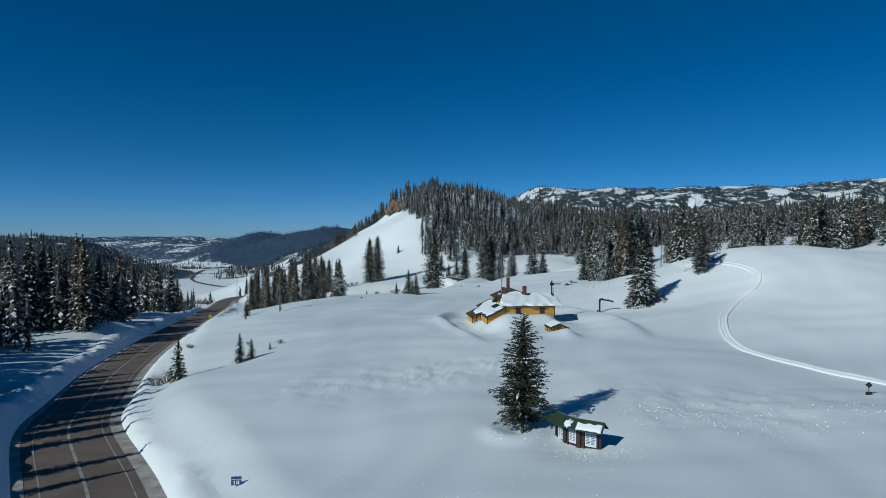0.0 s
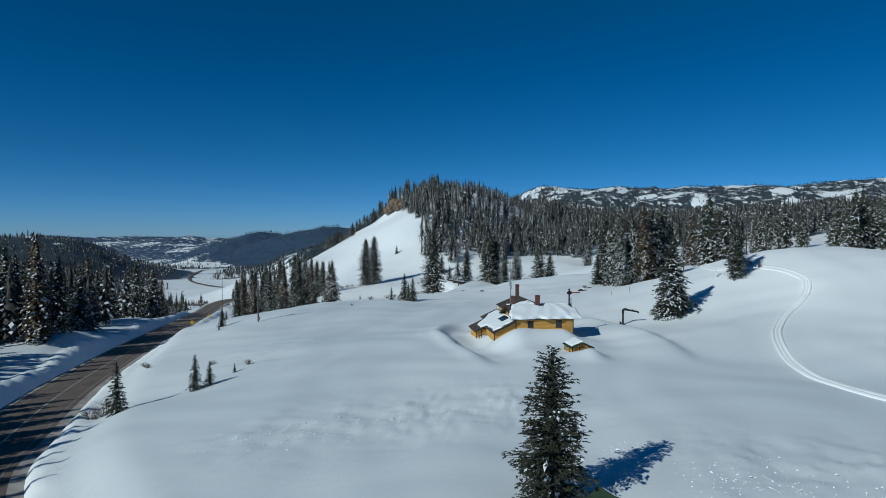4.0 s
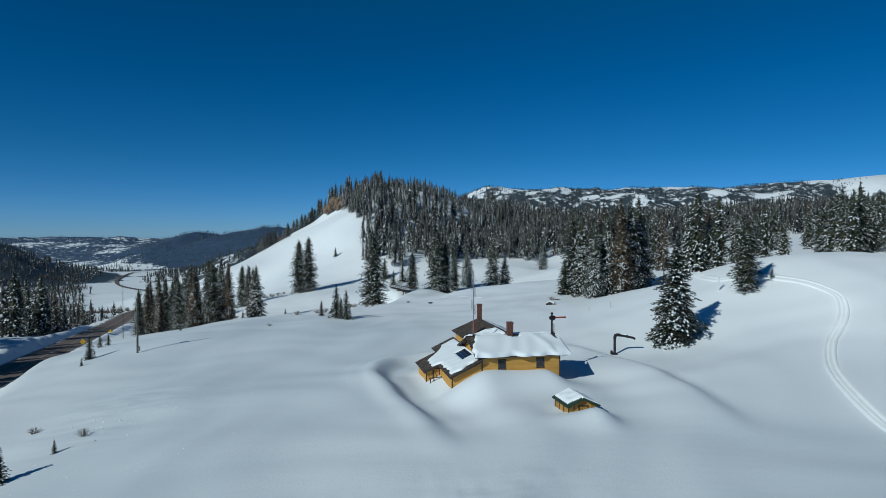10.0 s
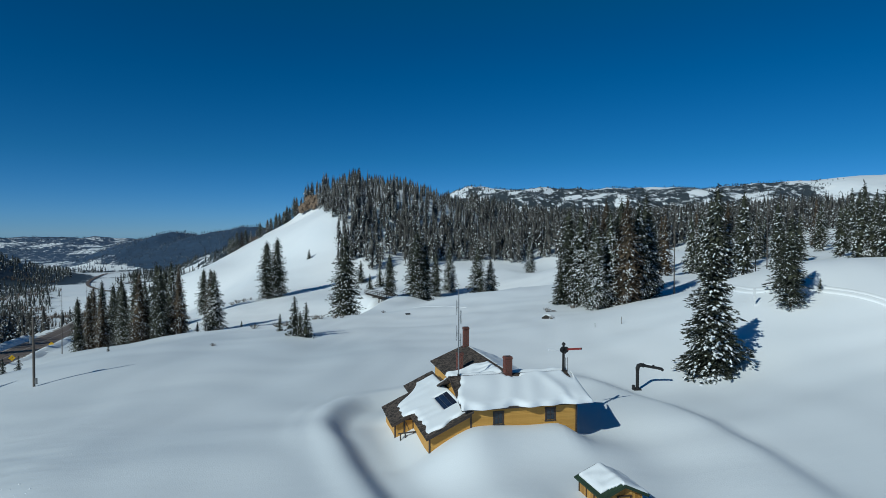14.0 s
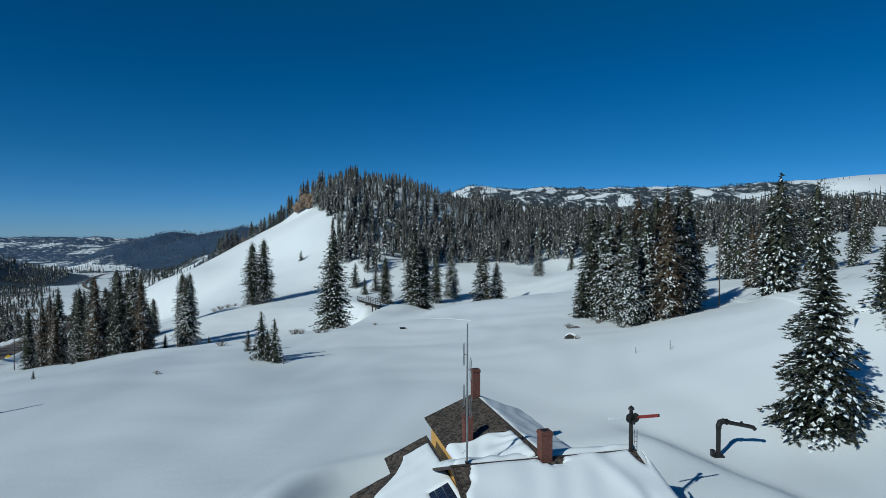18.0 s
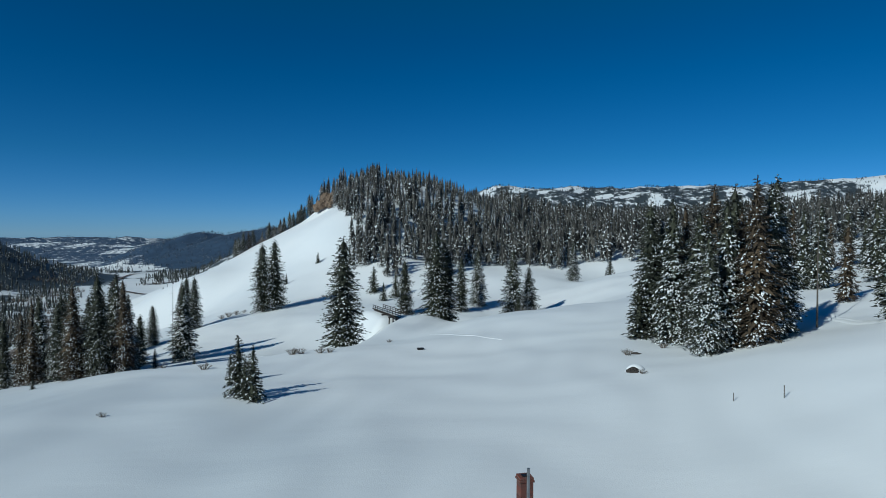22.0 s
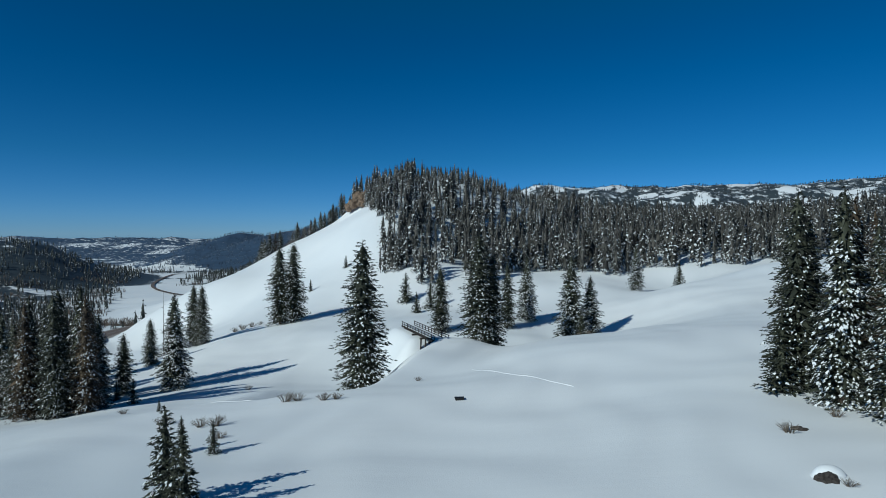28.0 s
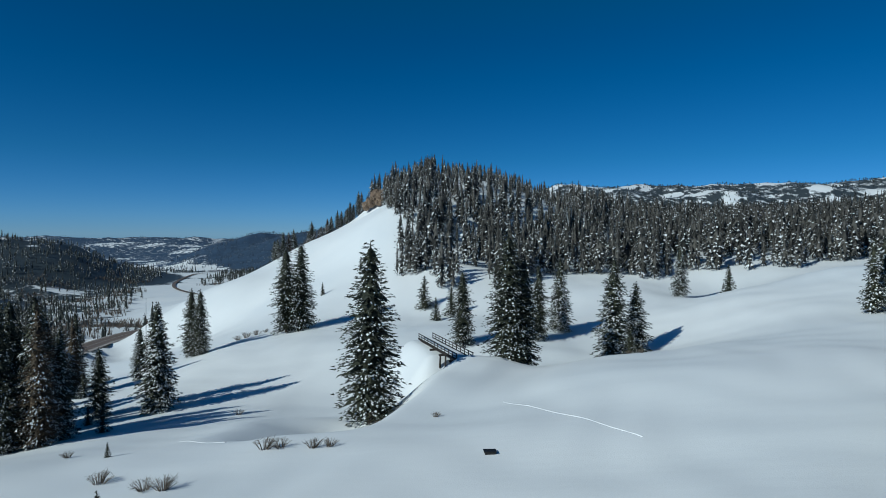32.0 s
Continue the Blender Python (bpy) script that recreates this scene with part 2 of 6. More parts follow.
def rod(points, radii, sides=10, bm=None):
    """A round bar along points, with a radius at each."""
    bm = bm or bmesh.new()
    pts = [Vector(p) for p in points]
    rings = []
    for i, p in enumerate(pts):
        d = (pts[min(i + 1, len(pts) - 1)] - pts[max(i - 1, 0)]).normalized()
        side = d.cross(Vector((0.31, 0.93, 0.2))).normalized()
        up = d.cross(side)
        rings.append([bm.verts.new(p + radii[i] * (math.cos(k * math.tau / sides) * side + math.sin(k * math.tau / sides) * up)) for k in range(sides)])
    for a, b in zip(rings, rings[1:]):
        for k in range(sides):
            bm.faces.new((a[k], a[(k + 1) % sides], b[(k + 1) % sides], b[k]))
    bm.faces.new(rings[0][::-1])
    bm.faces.new(rings[-1])
    return bm


def smooth_step(a, b, x):
    t = np.clip((x - a) / (b - a), 0, 1)
    return t * t * (3 - 2 * t)


def mound(x, y, cx, cy, r, h):
    return h * np.exp(-((x - cx) ** 2 + (y - cy) ** 2) / r**2)


def ripple(x, y, s, seed=0.0):
    """A cheap uneven pattern between about -1 and 1, s metres across."""
    k = math.tau / s
    return (np.sin(k * (x * 0.83 + y * 0.47) + seed + 1.7 * np.sin(k * 0.41 * (y - 0.6 * x) + seed * 2.1)) * np.sin(k * (0.71 * y - 0.52 * x) + 2.3 * seed + 1.3 * np.sin(k * 0.37 * (x + 0.3 * y) + seed)))


# ---- the lie of the land ----
ROAD = np.array([(-12, -60, -1.0), (-14, 0, -2.0), (-18, 22, -2.8), (-25, 38, -3.6), (-36, 54, -4.3), (-52.5, 75, -5.2), (-60, 90.5, -5.9), (-74.3, 123, -7.7), (-93.7, 176, -11), (-106.2, 213.3, -13.4), (-139.2, 315.3, -19.8), (-155.5, 361, -22.9), (-170, 400, -25.5), (-180, 435, -27.5), (-185, 465, -29), (-183, 500, -31), (-172, 535, -34)], float)


def dense(points, step):
    """Points along a smooth line through the given ones."""
    out = []
    p = [points[0]] + list(points) + [points[-1]]
    for a, b, c, d in zip(p, p[1:], p[2:], p[3:]):
        n = max(2, int(np.linalg.norm(c - b) / step))
        for t in np.arange(n) / n:
            out.append(0.5 * ((2 * b) + (c - a) * t + (2 * a - 5 * b + 4 * c - d) * t * t + (3 * b - a - 3 * c + d) * t**3))
    return np.array(out + [points[-1]])


ROAD_LINE = dense(ROAD, 4.0)
VALLEY_ROAD = dense(np.array([(-330, 1190, -82), (-400, 1196, -85), (-474, 1210, -87), (-533, 1233, -88), (-627, 1329, -88), (-698, 1445, -88), (-766, 1609, -88), (-822, 1790, -88), (-812, 1860, -89), (-790, 1920, -92)], float), 24.0)
HOUSE_AT, HOUSE_TURN = Vector((7.6, 121.8, 0)), 10.6
HU, HV = (0.983, 0.184), (-0.184, 0.983)


# the crest of the scoop that the wind has cut round the house
SCOOP = dense(np.array([(7.6 + u * HU[0] + v * HV[0], 121.8 + u * HU[1] + v * HV[1], 0) for u, v in ((-10.5, -24), (-11.4, -13), (-12.2, -5), (-13.4, 4), (-14.2, 9), (-13.2, 14.5), (-10.5, 18.6), (-7.5, 20.2), (-3, 21.5))]), 1.5)


def near_road(x, y, line):
    """Distance to a road's middle line, the side (positive: right of it) and its height there."""
    best, side, high = np.full(np.shape(x), 1e9), np.zeros(np.shape(x)), np.zeros(np.shape(x))
    for a, b in zip(line, line[1:]):
        d = b - a
        t = np.clip(((x - a[0]) * d[0] + (y - a[1]) * d[1]) / (d[0] ** 2 + d[1] ** 2 + 1e-9), 0, 1)
        ex, ey = x - a[0] - t * d[0], y - a[1] - t * d[1]
        dist = np.hypot(ex, ey)
        near = dist < best
        best, high = np.where(near, dist, best), np.where(near, a[2] + t * d[2], high)
        side = np.where(near, np.sign(ex * d[1] - ey * d[0]), side)
    return best, side, high


def land(x, y):
    """The height of the snow without road and drifts."""
    s = -(x + 75 + 0.28 * np.clip(y, -100, 450) + 0.12 * np.clip(y - 450, 0, 2000))
    z = 2.5 - 22 * smooth_step(0, 260, s) * smooth_step(60, 420, y) - 14 * smooth_step(-30, 30, s) * smooth_step(40, 330, y)
    z = z - 28 * smooth_step(0, 500, s) * smooth_step(350, 1100, y) - 50 * smooth_step(100, 900, s) * smooth_step(1000, 3000, y)
    z = z - 28 * smooth_step(40, 330, s) * smooth_step(380, 800, y)
    z = z - 22 * np.exp(-(((x + 0.44 * y) / 130) ** 2)) * smooth_step(650, 900, y) * smooth_step(1500, 1150, y)
    z = z + mound(x, y, -30, -25, 110, -4.1)
    z = z + mound(x, y, 48, 32, 26, -1.1)
    z = z + mound(x, y, 270, 50, 110, 6.7)
    z = z + mound(x, y, -255, 50, 110, -11.0)
    z = z + mound(x, y, -18, 54, 26, -1.6)
    z = z + mound(x, y, 60, 80, 40, -2.3)
    z = z + mound(x, y, -62, 98, 26, -5.2)
    z = z + mound(x, y, -120, 110, 40, -2.4)
    z = z + mound(x, y, 70, 120, 26, 1.3)
    z = z + mound(x, y, 285, 125, 65, 11.1)
    z = z + mound(x, y, -40, 142, 26, -0.8)
    z = z + mound(x, y, 26, 142, 26, -2.1)
    z = z + mound(x, y, -84, 142, 26, -6.5)
    z = z + mound(x, y, 70, 164, 26, 7.8)
    z = z + mound(x, y, -62, 164, 26, 1.4)
    z = z + mound(x, y, 150, 170, 65, 6.9)
    z = z + mound(x, y, -84, 186, 26, -3.7)
    z = z + mound(x, y, -105, 200, 110, -2.8)
    z = z + mound(x, y, -30, 200, 40, -0.5)
    z = z + mound(x, y, -106, 208, 26, -6.6)
    z = z + mound(x, y, 48, 208, 26, -1.7)
    z = z + mound(x, y, 4, 208, 26, -1.7)
    z = z + mound(x, y, -106, 252, 26, -4.3)
    z = z + mound(x, y, 240, 260, 180, 18.3)
    z = z + mound(x, y, -60, 260, 40, -6.5)
    z = z + mound(x, y, 90, 260, 40, -1.5)
    z = z + mound(x, y, -210, 260, 65, 9.5)
    z = z + mound(x, y, -18, 274, 26, -8.2)
    z = z + mound(x, y, -120, 290, 40, -3.8)
    z = z + mound(x, y, 60, 290, 40, -1.7)
    z = z + mound(x, y, 26, 296, 26, -8.1)
    z = z + mound(x, y, -40, 296, 26, -1.5)
    z = z + mound(x, y, 15, 305, 65, -0.6)
    z = z + mound(x, y, -210, 305, 65, 5.8)
    z = z + mound(x, y, -60, 320, 40, 0.4)
    z = z + mound(x, y, 92, 340, 26, 4.3)
    z = z + mound(x, y, 26, 340, 26, -5.1)
    z = z + mound(x, y, -18, 340, 26, -4.1)
    z = z + mound(x, y, -180, 350, 110, -30.0)
    z = z + mound(x, y, 285, 350, 65, 9.5)
    z = z + mound(x, y, -255, 350, 65, 12.6)
    z = z + mound(x, y, 150, 350, 65, -0.8)
    z = z + mound(x, y, 48, 362, 26, 1.9)
    z = z + mound(x, y, 70, 362, 26, -7.4)
    z = z + mound(x, y, -18, 384, 26, 6.0)
    z = z + mound(x, y, -255, 395, 65, 15.5)
    z = z + mound(x, y, -128, 406, 26, -8.7)
    z = z + mound(x, y, -60, 410, 40, 3.2)
    z = z + mound(x, y, -40, 428, 26, 5.9)
    z = z + mound(x, y, -128, 428, 26, 6.6)
    z = z + mound(x, y, 90, 440, 40, 4.3)
    z = z + mound(x, y, 30, 440, 40, -0.8)
    z = z + mound(x, y, 150, 440, 65, 4.4)
    z = z + mound(x, y, -210, 440, 65, -7.1)
    z = z + mound(x, y, -62, 450, 26, 4.2)
    z = z + mound(x, y, -106, 450, 26, -1.8)
    z = z + mound(x, y, -40, 450, 26, 5.9)
    z = z + mound(x, y, -30, 485, 65, 24.6)
    z = z + mound(x, y, 270, 500, 110, 20.6)
    z = z + mound(x, y, -330, 500, 110, -8.3)
    z = z + mound(x, y, -255, 500, 110, -18.2)
    z = z + mound(x, y, -165, 530, 65, -29.2)
    z = z + mound(x, y, -75, 530, 65, 19.6)
    z = z + mound(x, y, -210, 530, 65, -19.0)
    z = z + mound(x, y, 15, 530, 65, 13.4)
    z = z + mound(x, y, -75, 575, 65, 6.3)
    z = z + mound(x, y, 15, 575, 65, 10.3)
    z = z + mound(x, y, -120, 575, 65, 11.6)
    z = z + mound(x, y, -210, 575, 65, -5.3)
    z = z + mound(x, y, 105, 575, 65, 6.9)
    z = z + mound(x, y, -390, 575, 65, -9.4)
    z = z + mound(x, y, -30, 575, 65, 6.4)
    z = z + mound(x, y, -255, 620, 65, -8.7)
    z = z + mound(x, y, 285, 620, 65, 4.0)
    z = z + mound(x, y, -30, 650, 110, 20.6)
    z = z + mound(x, y, -165, 665, 65, -12.8)
    z = z + mound(x, y, -75, 665, 65, 17.2)
    z = z + mound(x, y, -75, 710, 65, 17.8)
    z = z + mound(x, y, 330, 710, 65, 5.7)
    z = z + mound(x, y, 15, 710, 65, 12.2)
    z = z + mound(x, y, 105, 710, 65, -3.8)
    z = z + mound(x, y, -210, 710, 65, -17.4)
    z = z + mound(x, y, -165, 710, 65, -17.0)
    z = z + mound(x, y, -480, 725, 110, 7.6)
    z = z + mound(x, y, -255, 725, 110, -18.3)
    z = z + mound(x, y, -360, 740, 180, -21.9)
    z = z + mound(x, y, 120, 740, 180, 15.6)
    z = z + mound(x, y, 240, 740, 180, 15.5)
    z = z + mound(x, y, -255, 800, 65, -9.7)
    z = z + mound(x, y, -255, 800, 110, -17.8)
    z = z + mound(x, y, -330, 800, 110, -15.2)
    z = z + mound(x, y, -345, 845, 65, -16.5)
    z = z + mound(x, y, -175, 400, 34, -7.3)
    z = z + mound(x, y, -160, 430, 34, 4.1)
    z = z + mound(x, y, -135, 430, 34, 2.5)
    z = z + mound(x, y, -150, 470, 34, 9.3)
    z = z + mound(x, y, -115, 450, 34, 3.8)
    z = z + mound(x, y, -110, 490, 34, 7.4)
    z = z + mound(x, y, -130, 510, 34, 5.2)
    z = z + mound(x, y, -85, 470, 34, -1.9)
    z = z + mound(x, y, -100, 530, 34, -4.6)
    z = z + mound(x, y, -80, 560, 34, -6.8)
    z = z + mound(x, y, -120, 560, 34, 2.9)
    z = z + mound(x, y, -150, 560, 34, 10.4)
    z = z + mound(x, y, -105, 600, 34, -3.9)
    z = z + mound(x, y, -75, 520, 34, -8.0)
    z = z + mound(x, y, -71, 577, 17, 13.0)
    # far forms: the wooded rise, the mesa, the white mountain, the valley's hills and the far range
    z = z + (28 * smooth_step(650, 900, y) + 45 * smooth_step(900, 1900, y)) * smooth_step(-150, 100, x)
    rim = 95 + 0.03 * y + 40 * ripple(x, y, 700, 1.0)
    z = z + (138 + 5 * ripple(x, y, 300, 2.0)) * smooth_step(2050, 2600, y + 60 * ripple(x, y, 420, 0.5)) * smooth_step(rim - 160, rim + 60, x) * smooth_step(4600, 3600, y)
    z = z + mound(x, y, 2230, 2700, 680, 80) + mound(x, y, 1500, 1500, 420, 60) + mound(x, y, 900, 1300, 260, 30)
    swell = 5 * ripple(x, y, 210, 2.0) + 3 * ripple(x, y, 90, 1.0)
    for cx, cy, rx, ry, top in ((-915, 2550, 250, 360, 36), (-600, 2450, 400, 360, 54), (-60, 1500, 260, 300, 44), (-1130, 1480, 330, 300, 14), (-1650, 1200, 420, 380, 6), (-560, 560, 120, 190, -16), (-900, 820, 230, 260, -12)):
        z = np.maximum(z, -130 + (top + 130 + swell) * np.exp(-np.sqrt(0.02 + ((x - cx) / rx) ** 2 + ((y - cy) / ry) ** 2) ** 1.6 * 0.75))
    far = smooth_step(3300, 4300, y + 0.25 * np.abs(x + 1900)) * smooth_step(200, -500, x)
    z = z + far * (110 + 15 * ripple(x, y, 900, 3.0) + 13 * ripple(x, y, 330, 4.0) + 7 * ripple(x, y, 140, 2.0))
    wild = smooth_step(700, 1500, np.hypot(x, y))
    return z + wild * (6 * ripple(x, y, 310, 5.0) + 2.5 * ripple(x, y, 110, 6.0))


def ground(x, y):
    """The height of the snow surface."""
    x, y = np.asarray(x, float), np.asarray(y, float)
    z = land(x, y)
    d, side, high = near_road(x, y, ROAD_LINE)
    inner = smooth_step(5.6, 15.0, d)
    z = np.where(d < 60, (high - 1.3 * smooth_step(7.2, 5.4, d)) * (1 - inner) + z * inner, z)
    dv, _, hv = near_road(x, y, VALLEY_ROAD)
    z = np.where(dv < 240, hv - 1.0 + (z - hv + 1.0) * smooth_step(30, 240, dv), z)
    bank = np.where(side > 0, 0.75, 1.5) * (1 + 0.35 * ripple(x, y, 9, 1.0))
    z = z + bank * np.exp(-(((d - np.where(side > 0, 7.6, 8.8)) / np.where(side > 0, 1.1, 2.2)) ** 2)) * smooth_step(6.4, 7.6, d)
    # drifts and scoops round the house
    u, v = (x - 7.6) * HU[0] + (y - 121.8) * HU[1], (x - 7.6) * HV[0] + (y - 121.8) * HV[1]
    z = z + 0.35 * np.exp(-((np.hypot(u, v - 3) / 10) ** 2)) + 1.3 * np.exp(-((np.maximum(np.abs(u - 1.6) - 3.6, 0) / 2.0) ** 2 + ((v + 0.6) / np.where(v < -0.6, 4.4, 3.0)) ** 2)) + 0.5 * np.exp(-(((u - 8.5) / 3) ** 2 + ((v + 4) / 5) ** 2))
    d, side, _ = near_road(x, y, SCOOP)
    inside, along = np.where(d < 14, d * side, -14.0), smooth_step(-24, -2, v) * smooth_step(24, 19, v)
    z = z + along * (0.5 * np.exp(-(((inside + 0.7) / 1.5) ** 2)) + 0.14 * np.exp(-(((inside + 3.2) / 0.8) ** 2)) * smooth_step(2, 9, v) - 0.95 * smooth_step(-0.3, 2.4, inside) * smooth_step(9.0, 4.0, inside))
    z = z - 0.45 * np.exp(-(((u + 8.4) / 2.6) ** 2 + (np.maximum(np.abs(v - 6) - 5, 0) / 2.5) ** 2))
    z = z + 1.1 * np.exp(-(((u + 4.6) / 2.6) ** 2 + ((v + 2.2) / 3.2) ** 2)) + 0.3 * np.exp(-((np.maximum(np.abs(u - 2.6) - 3.4, 0) / 1.5) ** 2 + ((v + 0.8) / 3.2) ** 2))
    lip = u - 19.2 + 0.006 * (v - 2) ** 2
    z = z + 1.2 * smooth_step(-9.5, 0.0, lip) * smooth_step(3.6, 0.2, lip) * smooth_step(-24, -8, v) * smooth_step(27, 17, v)
    z = z + 0.95 * np.exp(-(((x - 15.4) / 1.5) ** 2 + ((y - 107.2) / 2.4) ** 2)) + 0.7 * np.exp(-(((x - 13.2) / 2.5) ** 2 + ((y - 106.6) / 2.5) ** 2)) - 0.2 * np.exp(-(((x - 11.0) / 1.3) ** 2 + ((y - 109.6) / 2.6) ** 2))
    # a hollow round the lone spruce and the kiosk
    z = z - 0.7 * np.exp(-((np.hypot(x - 4.4, y - 63.3) / 1.3) ** 2)) - 0.35 * np.exp(-((np.hypot(x - 9.0, y - 58.4) / 3.4) ** 2)) + 0.5 * np.exp(-(((np.hypot(x - 3.6, y - 62.2) - 2.4) / 1.1) ** 2)) * smooth_step(65, 61, y)
    # the embankment that leads to the trestle
    brink = x + 13.4 - 0.245 * (y - 225)
    z = z - 3.2 * smooth_step(0.0, 4.5, -brink) * smooth_step(225, 235, y) * smooth_step(256, 245, y) * smooth_step(-36, -24, x)
    fill = brink - 2.6
    right = 11.5 - 5.5 * smooth_step(235, 258, y)
    nose = np.exp(-((np.maximum(np.abs(fill) - np.where(fill < 0, 2.6, 1.2), 0) / np.where(fill < 0, 3.4 + 3.9 * smooth_step(244, 256, y), right)) ** 2)) * smooth_step(212, 236, y) * smooth_step(272, 264, y)
    z = z * (1 - nose) + (0.05 + 1.2 * smooth_step(234, 259, y)) * nose
    run, off = -0.388 * (x + 4.9) + 0.922 * (y - 264.6), np.abs(0.922 * (x + 4.9) + 0.388 * (y - 264.6))
    drift = np.exp(-((np.maximum(off - 2.2, 0) / 5) ** 2)) * smooth_step(6, 11, run) * smooth_step(34, 26, run)
    z = z * (1 - drift) - 0.35 * drift
    z = z - 1.2 * np.exp(-((fill / 14) ** 2)) * smooth_step(270, 276, y) * smooth_step(300, 288, y)
    z = z - 2.8 * np.exp(-(((x + 19) / 6.5) ** 2 + ((y - 249) / 9) ** 2))
    # trodden and wind-scoured snow
    scour = np.exp(-(((y - 84 - 0.25 * (x + 5)) / 7.5) ** 2)) * smooth_step(-34, -22, x) * smooth_step(18, 4, x) + np.exp(-(((y - 70) / 8) ** 2)) * smooth_step(12, 20, x) + 0.7 * np.exp(-(((x + 38) / 9) ** 2 + ((y - 120) / 12) ** 2))
    z = z + scour * (0.09 * ripple(x, y, 3.1, 1.0) + 0.15 * ripple(x, y, 1.7, 2.0) * (ripple(x, y, 6, 3.0) > -0.1) + 0.12 * ripple(x, y, 8, 4.0))
    near = smooth_step(500, 300, np.hypot(x, y - 100))
    return z + near * (0.30 * ripple(x, y, 47, 2.6) + 0.22 * ripple(x, y, 31, 7.0) + 0.10 * ripple(x, y, 13, 8.0))


def z_at(x, y):
    return float(ground(np.array([x]), np.array([y]))[0])


def spread(a, b, first, growth):
    out, step = [a], first
    while abs(out[-1] - a) < abs(b - a):
        out.append(out[-1] + math.copysign(step, b - a))
        step *= growth
    return out[1:]


gx = np.array(spread(-135, -4700, 4, 1.055)[::-1] + list(np.arange(-135, -25, 1.5)) + list(np.arange(-25, -9, 0.7)) + list(np.arange(-9.2, 3, 0.42)) + list(np.arange(3.3, 34, 0.7)) + list(np.arange(34, 135.1, 1.5)) + spread(135, 4700, 4, 1.055))
gy = np.array(spread(-20, -900, 8, 1.2)[::-1] + list(np.arange(-20, 52, 1.5)) + list(np.arange(52, 106, 0.75)) + list(np.arange(106, 146, 0.5)) + list(np.arange(146, 330, 1.5)) + list(np.arange(330, 720, 3.5)) + spread(720, 4900, 6, 1.022))
GX, GY = np.meshgrid(gx, gy)
GZ = ground(GX, GY)
nx, ny = len(gx), len(gy)
ids = np.arange(nx * ny).reshape(ny, nx)
quads = np.stack([ids[:-1, :-1], ids[:-1, 1:], ids[1:, 1:], ids[1:, :-1]], -1).reshape(-1, 4)


def open_meadow(x, y):
    """The treeless valley floor round the winding road."""
    d, _, _ = near_road(x, y, VALLEY_ROAD)
    wedge = (y > 880) & (y < 1420) & (x > -0.53 * y - 20 * ripple(x, y, 90, 1.0)) & (x < -0.37 * y + 20 * ripple(x, y, 90, 3.0))
    return wedge | (d < 62 + 18 * ripple(x, y, 120, 2.0))


def woods(x, y):
    """How densely the far land is wooded, from 0 to 1."""
    patch = 0.5 + 0.35 * ripple(x, y, 330, 2.2) + 0.25 * ripple(x, y, 140, 1.2) + 0.12 * ripple(x, y, 60, 3.2)
    far = smooth_step(600, 900, np.hypot(x, y))
    w = np.where(x > -60, 0.58 - 0.42 * (patch > 0.78), 0.56 - 0.5 * (patch > 0.62))
    hills = np.zeros(np.shape(x))
    for cx, cy, r in ((-915, 2550, 430), (-600, 2450, 560), (-60, 1500, 420), (-1130, 1480, 450), (-1650, 1200, 560), (-560, 560, 170), (-900, 820, 330)):
        hills = np.maximum(hills, smooth_step(r, r * 0.8, np.hypot(x - cx, y - cy)))
    w = np.maximum(w, 0.74 * hills - 0.25 * (patch > 0.95))
    meadow = open_meadow(x, y)
    flats = (y > 2250) & (y < 3000) & (np.abs(x + 0.56 * y) < 230)
    w = np.where((meadow | flats) & (hills < 0.3), 0.15, w)
    w = np.where((y > 3000) & (x < -100), 0.61 - 0.16 * (patch > 0.7), w)
    w = np.where(np.hypot(x - 2230, y - 2750) < 640 + 120 * ripple(x, y, 150, 1.0), 0.28, w)
    w = np.where((x > 60) & (x < 420) & (y > 2300) & (y < 2700) & (patch > 0.45), 0.2, w)
    w = np.where((x > 950) & (y > 900) & (y < 1900) & (patch > 0.5), 0.1, w)
    return far * w


def meadow_shade(x, y):
    """Painted shade in the meadow snow's colour, weaker round the house, 0 to 1."""
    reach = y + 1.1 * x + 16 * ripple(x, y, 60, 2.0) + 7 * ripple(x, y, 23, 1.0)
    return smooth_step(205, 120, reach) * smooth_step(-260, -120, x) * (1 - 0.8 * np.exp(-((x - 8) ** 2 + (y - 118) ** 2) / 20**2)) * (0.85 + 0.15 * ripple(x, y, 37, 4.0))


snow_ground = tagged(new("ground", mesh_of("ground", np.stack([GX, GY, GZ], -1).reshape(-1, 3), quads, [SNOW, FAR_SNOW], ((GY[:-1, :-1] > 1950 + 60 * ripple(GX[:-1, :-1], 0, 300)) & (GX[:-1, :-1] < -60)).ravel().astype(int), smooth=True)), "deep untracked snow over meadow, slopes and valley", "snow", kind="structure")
snow_ground.data.attributes.new("meadow_shade", 'FLOAT', 'POINT').data.foreach_set("value", meadow_shade(GX, GY).astype(np.float32).ravel())
snow_ground.data.attributes.new("woods", 'FLOAT', 'POINT').data.foreach_set("value", woods(GX, GY).astype(np.float32).ravel())


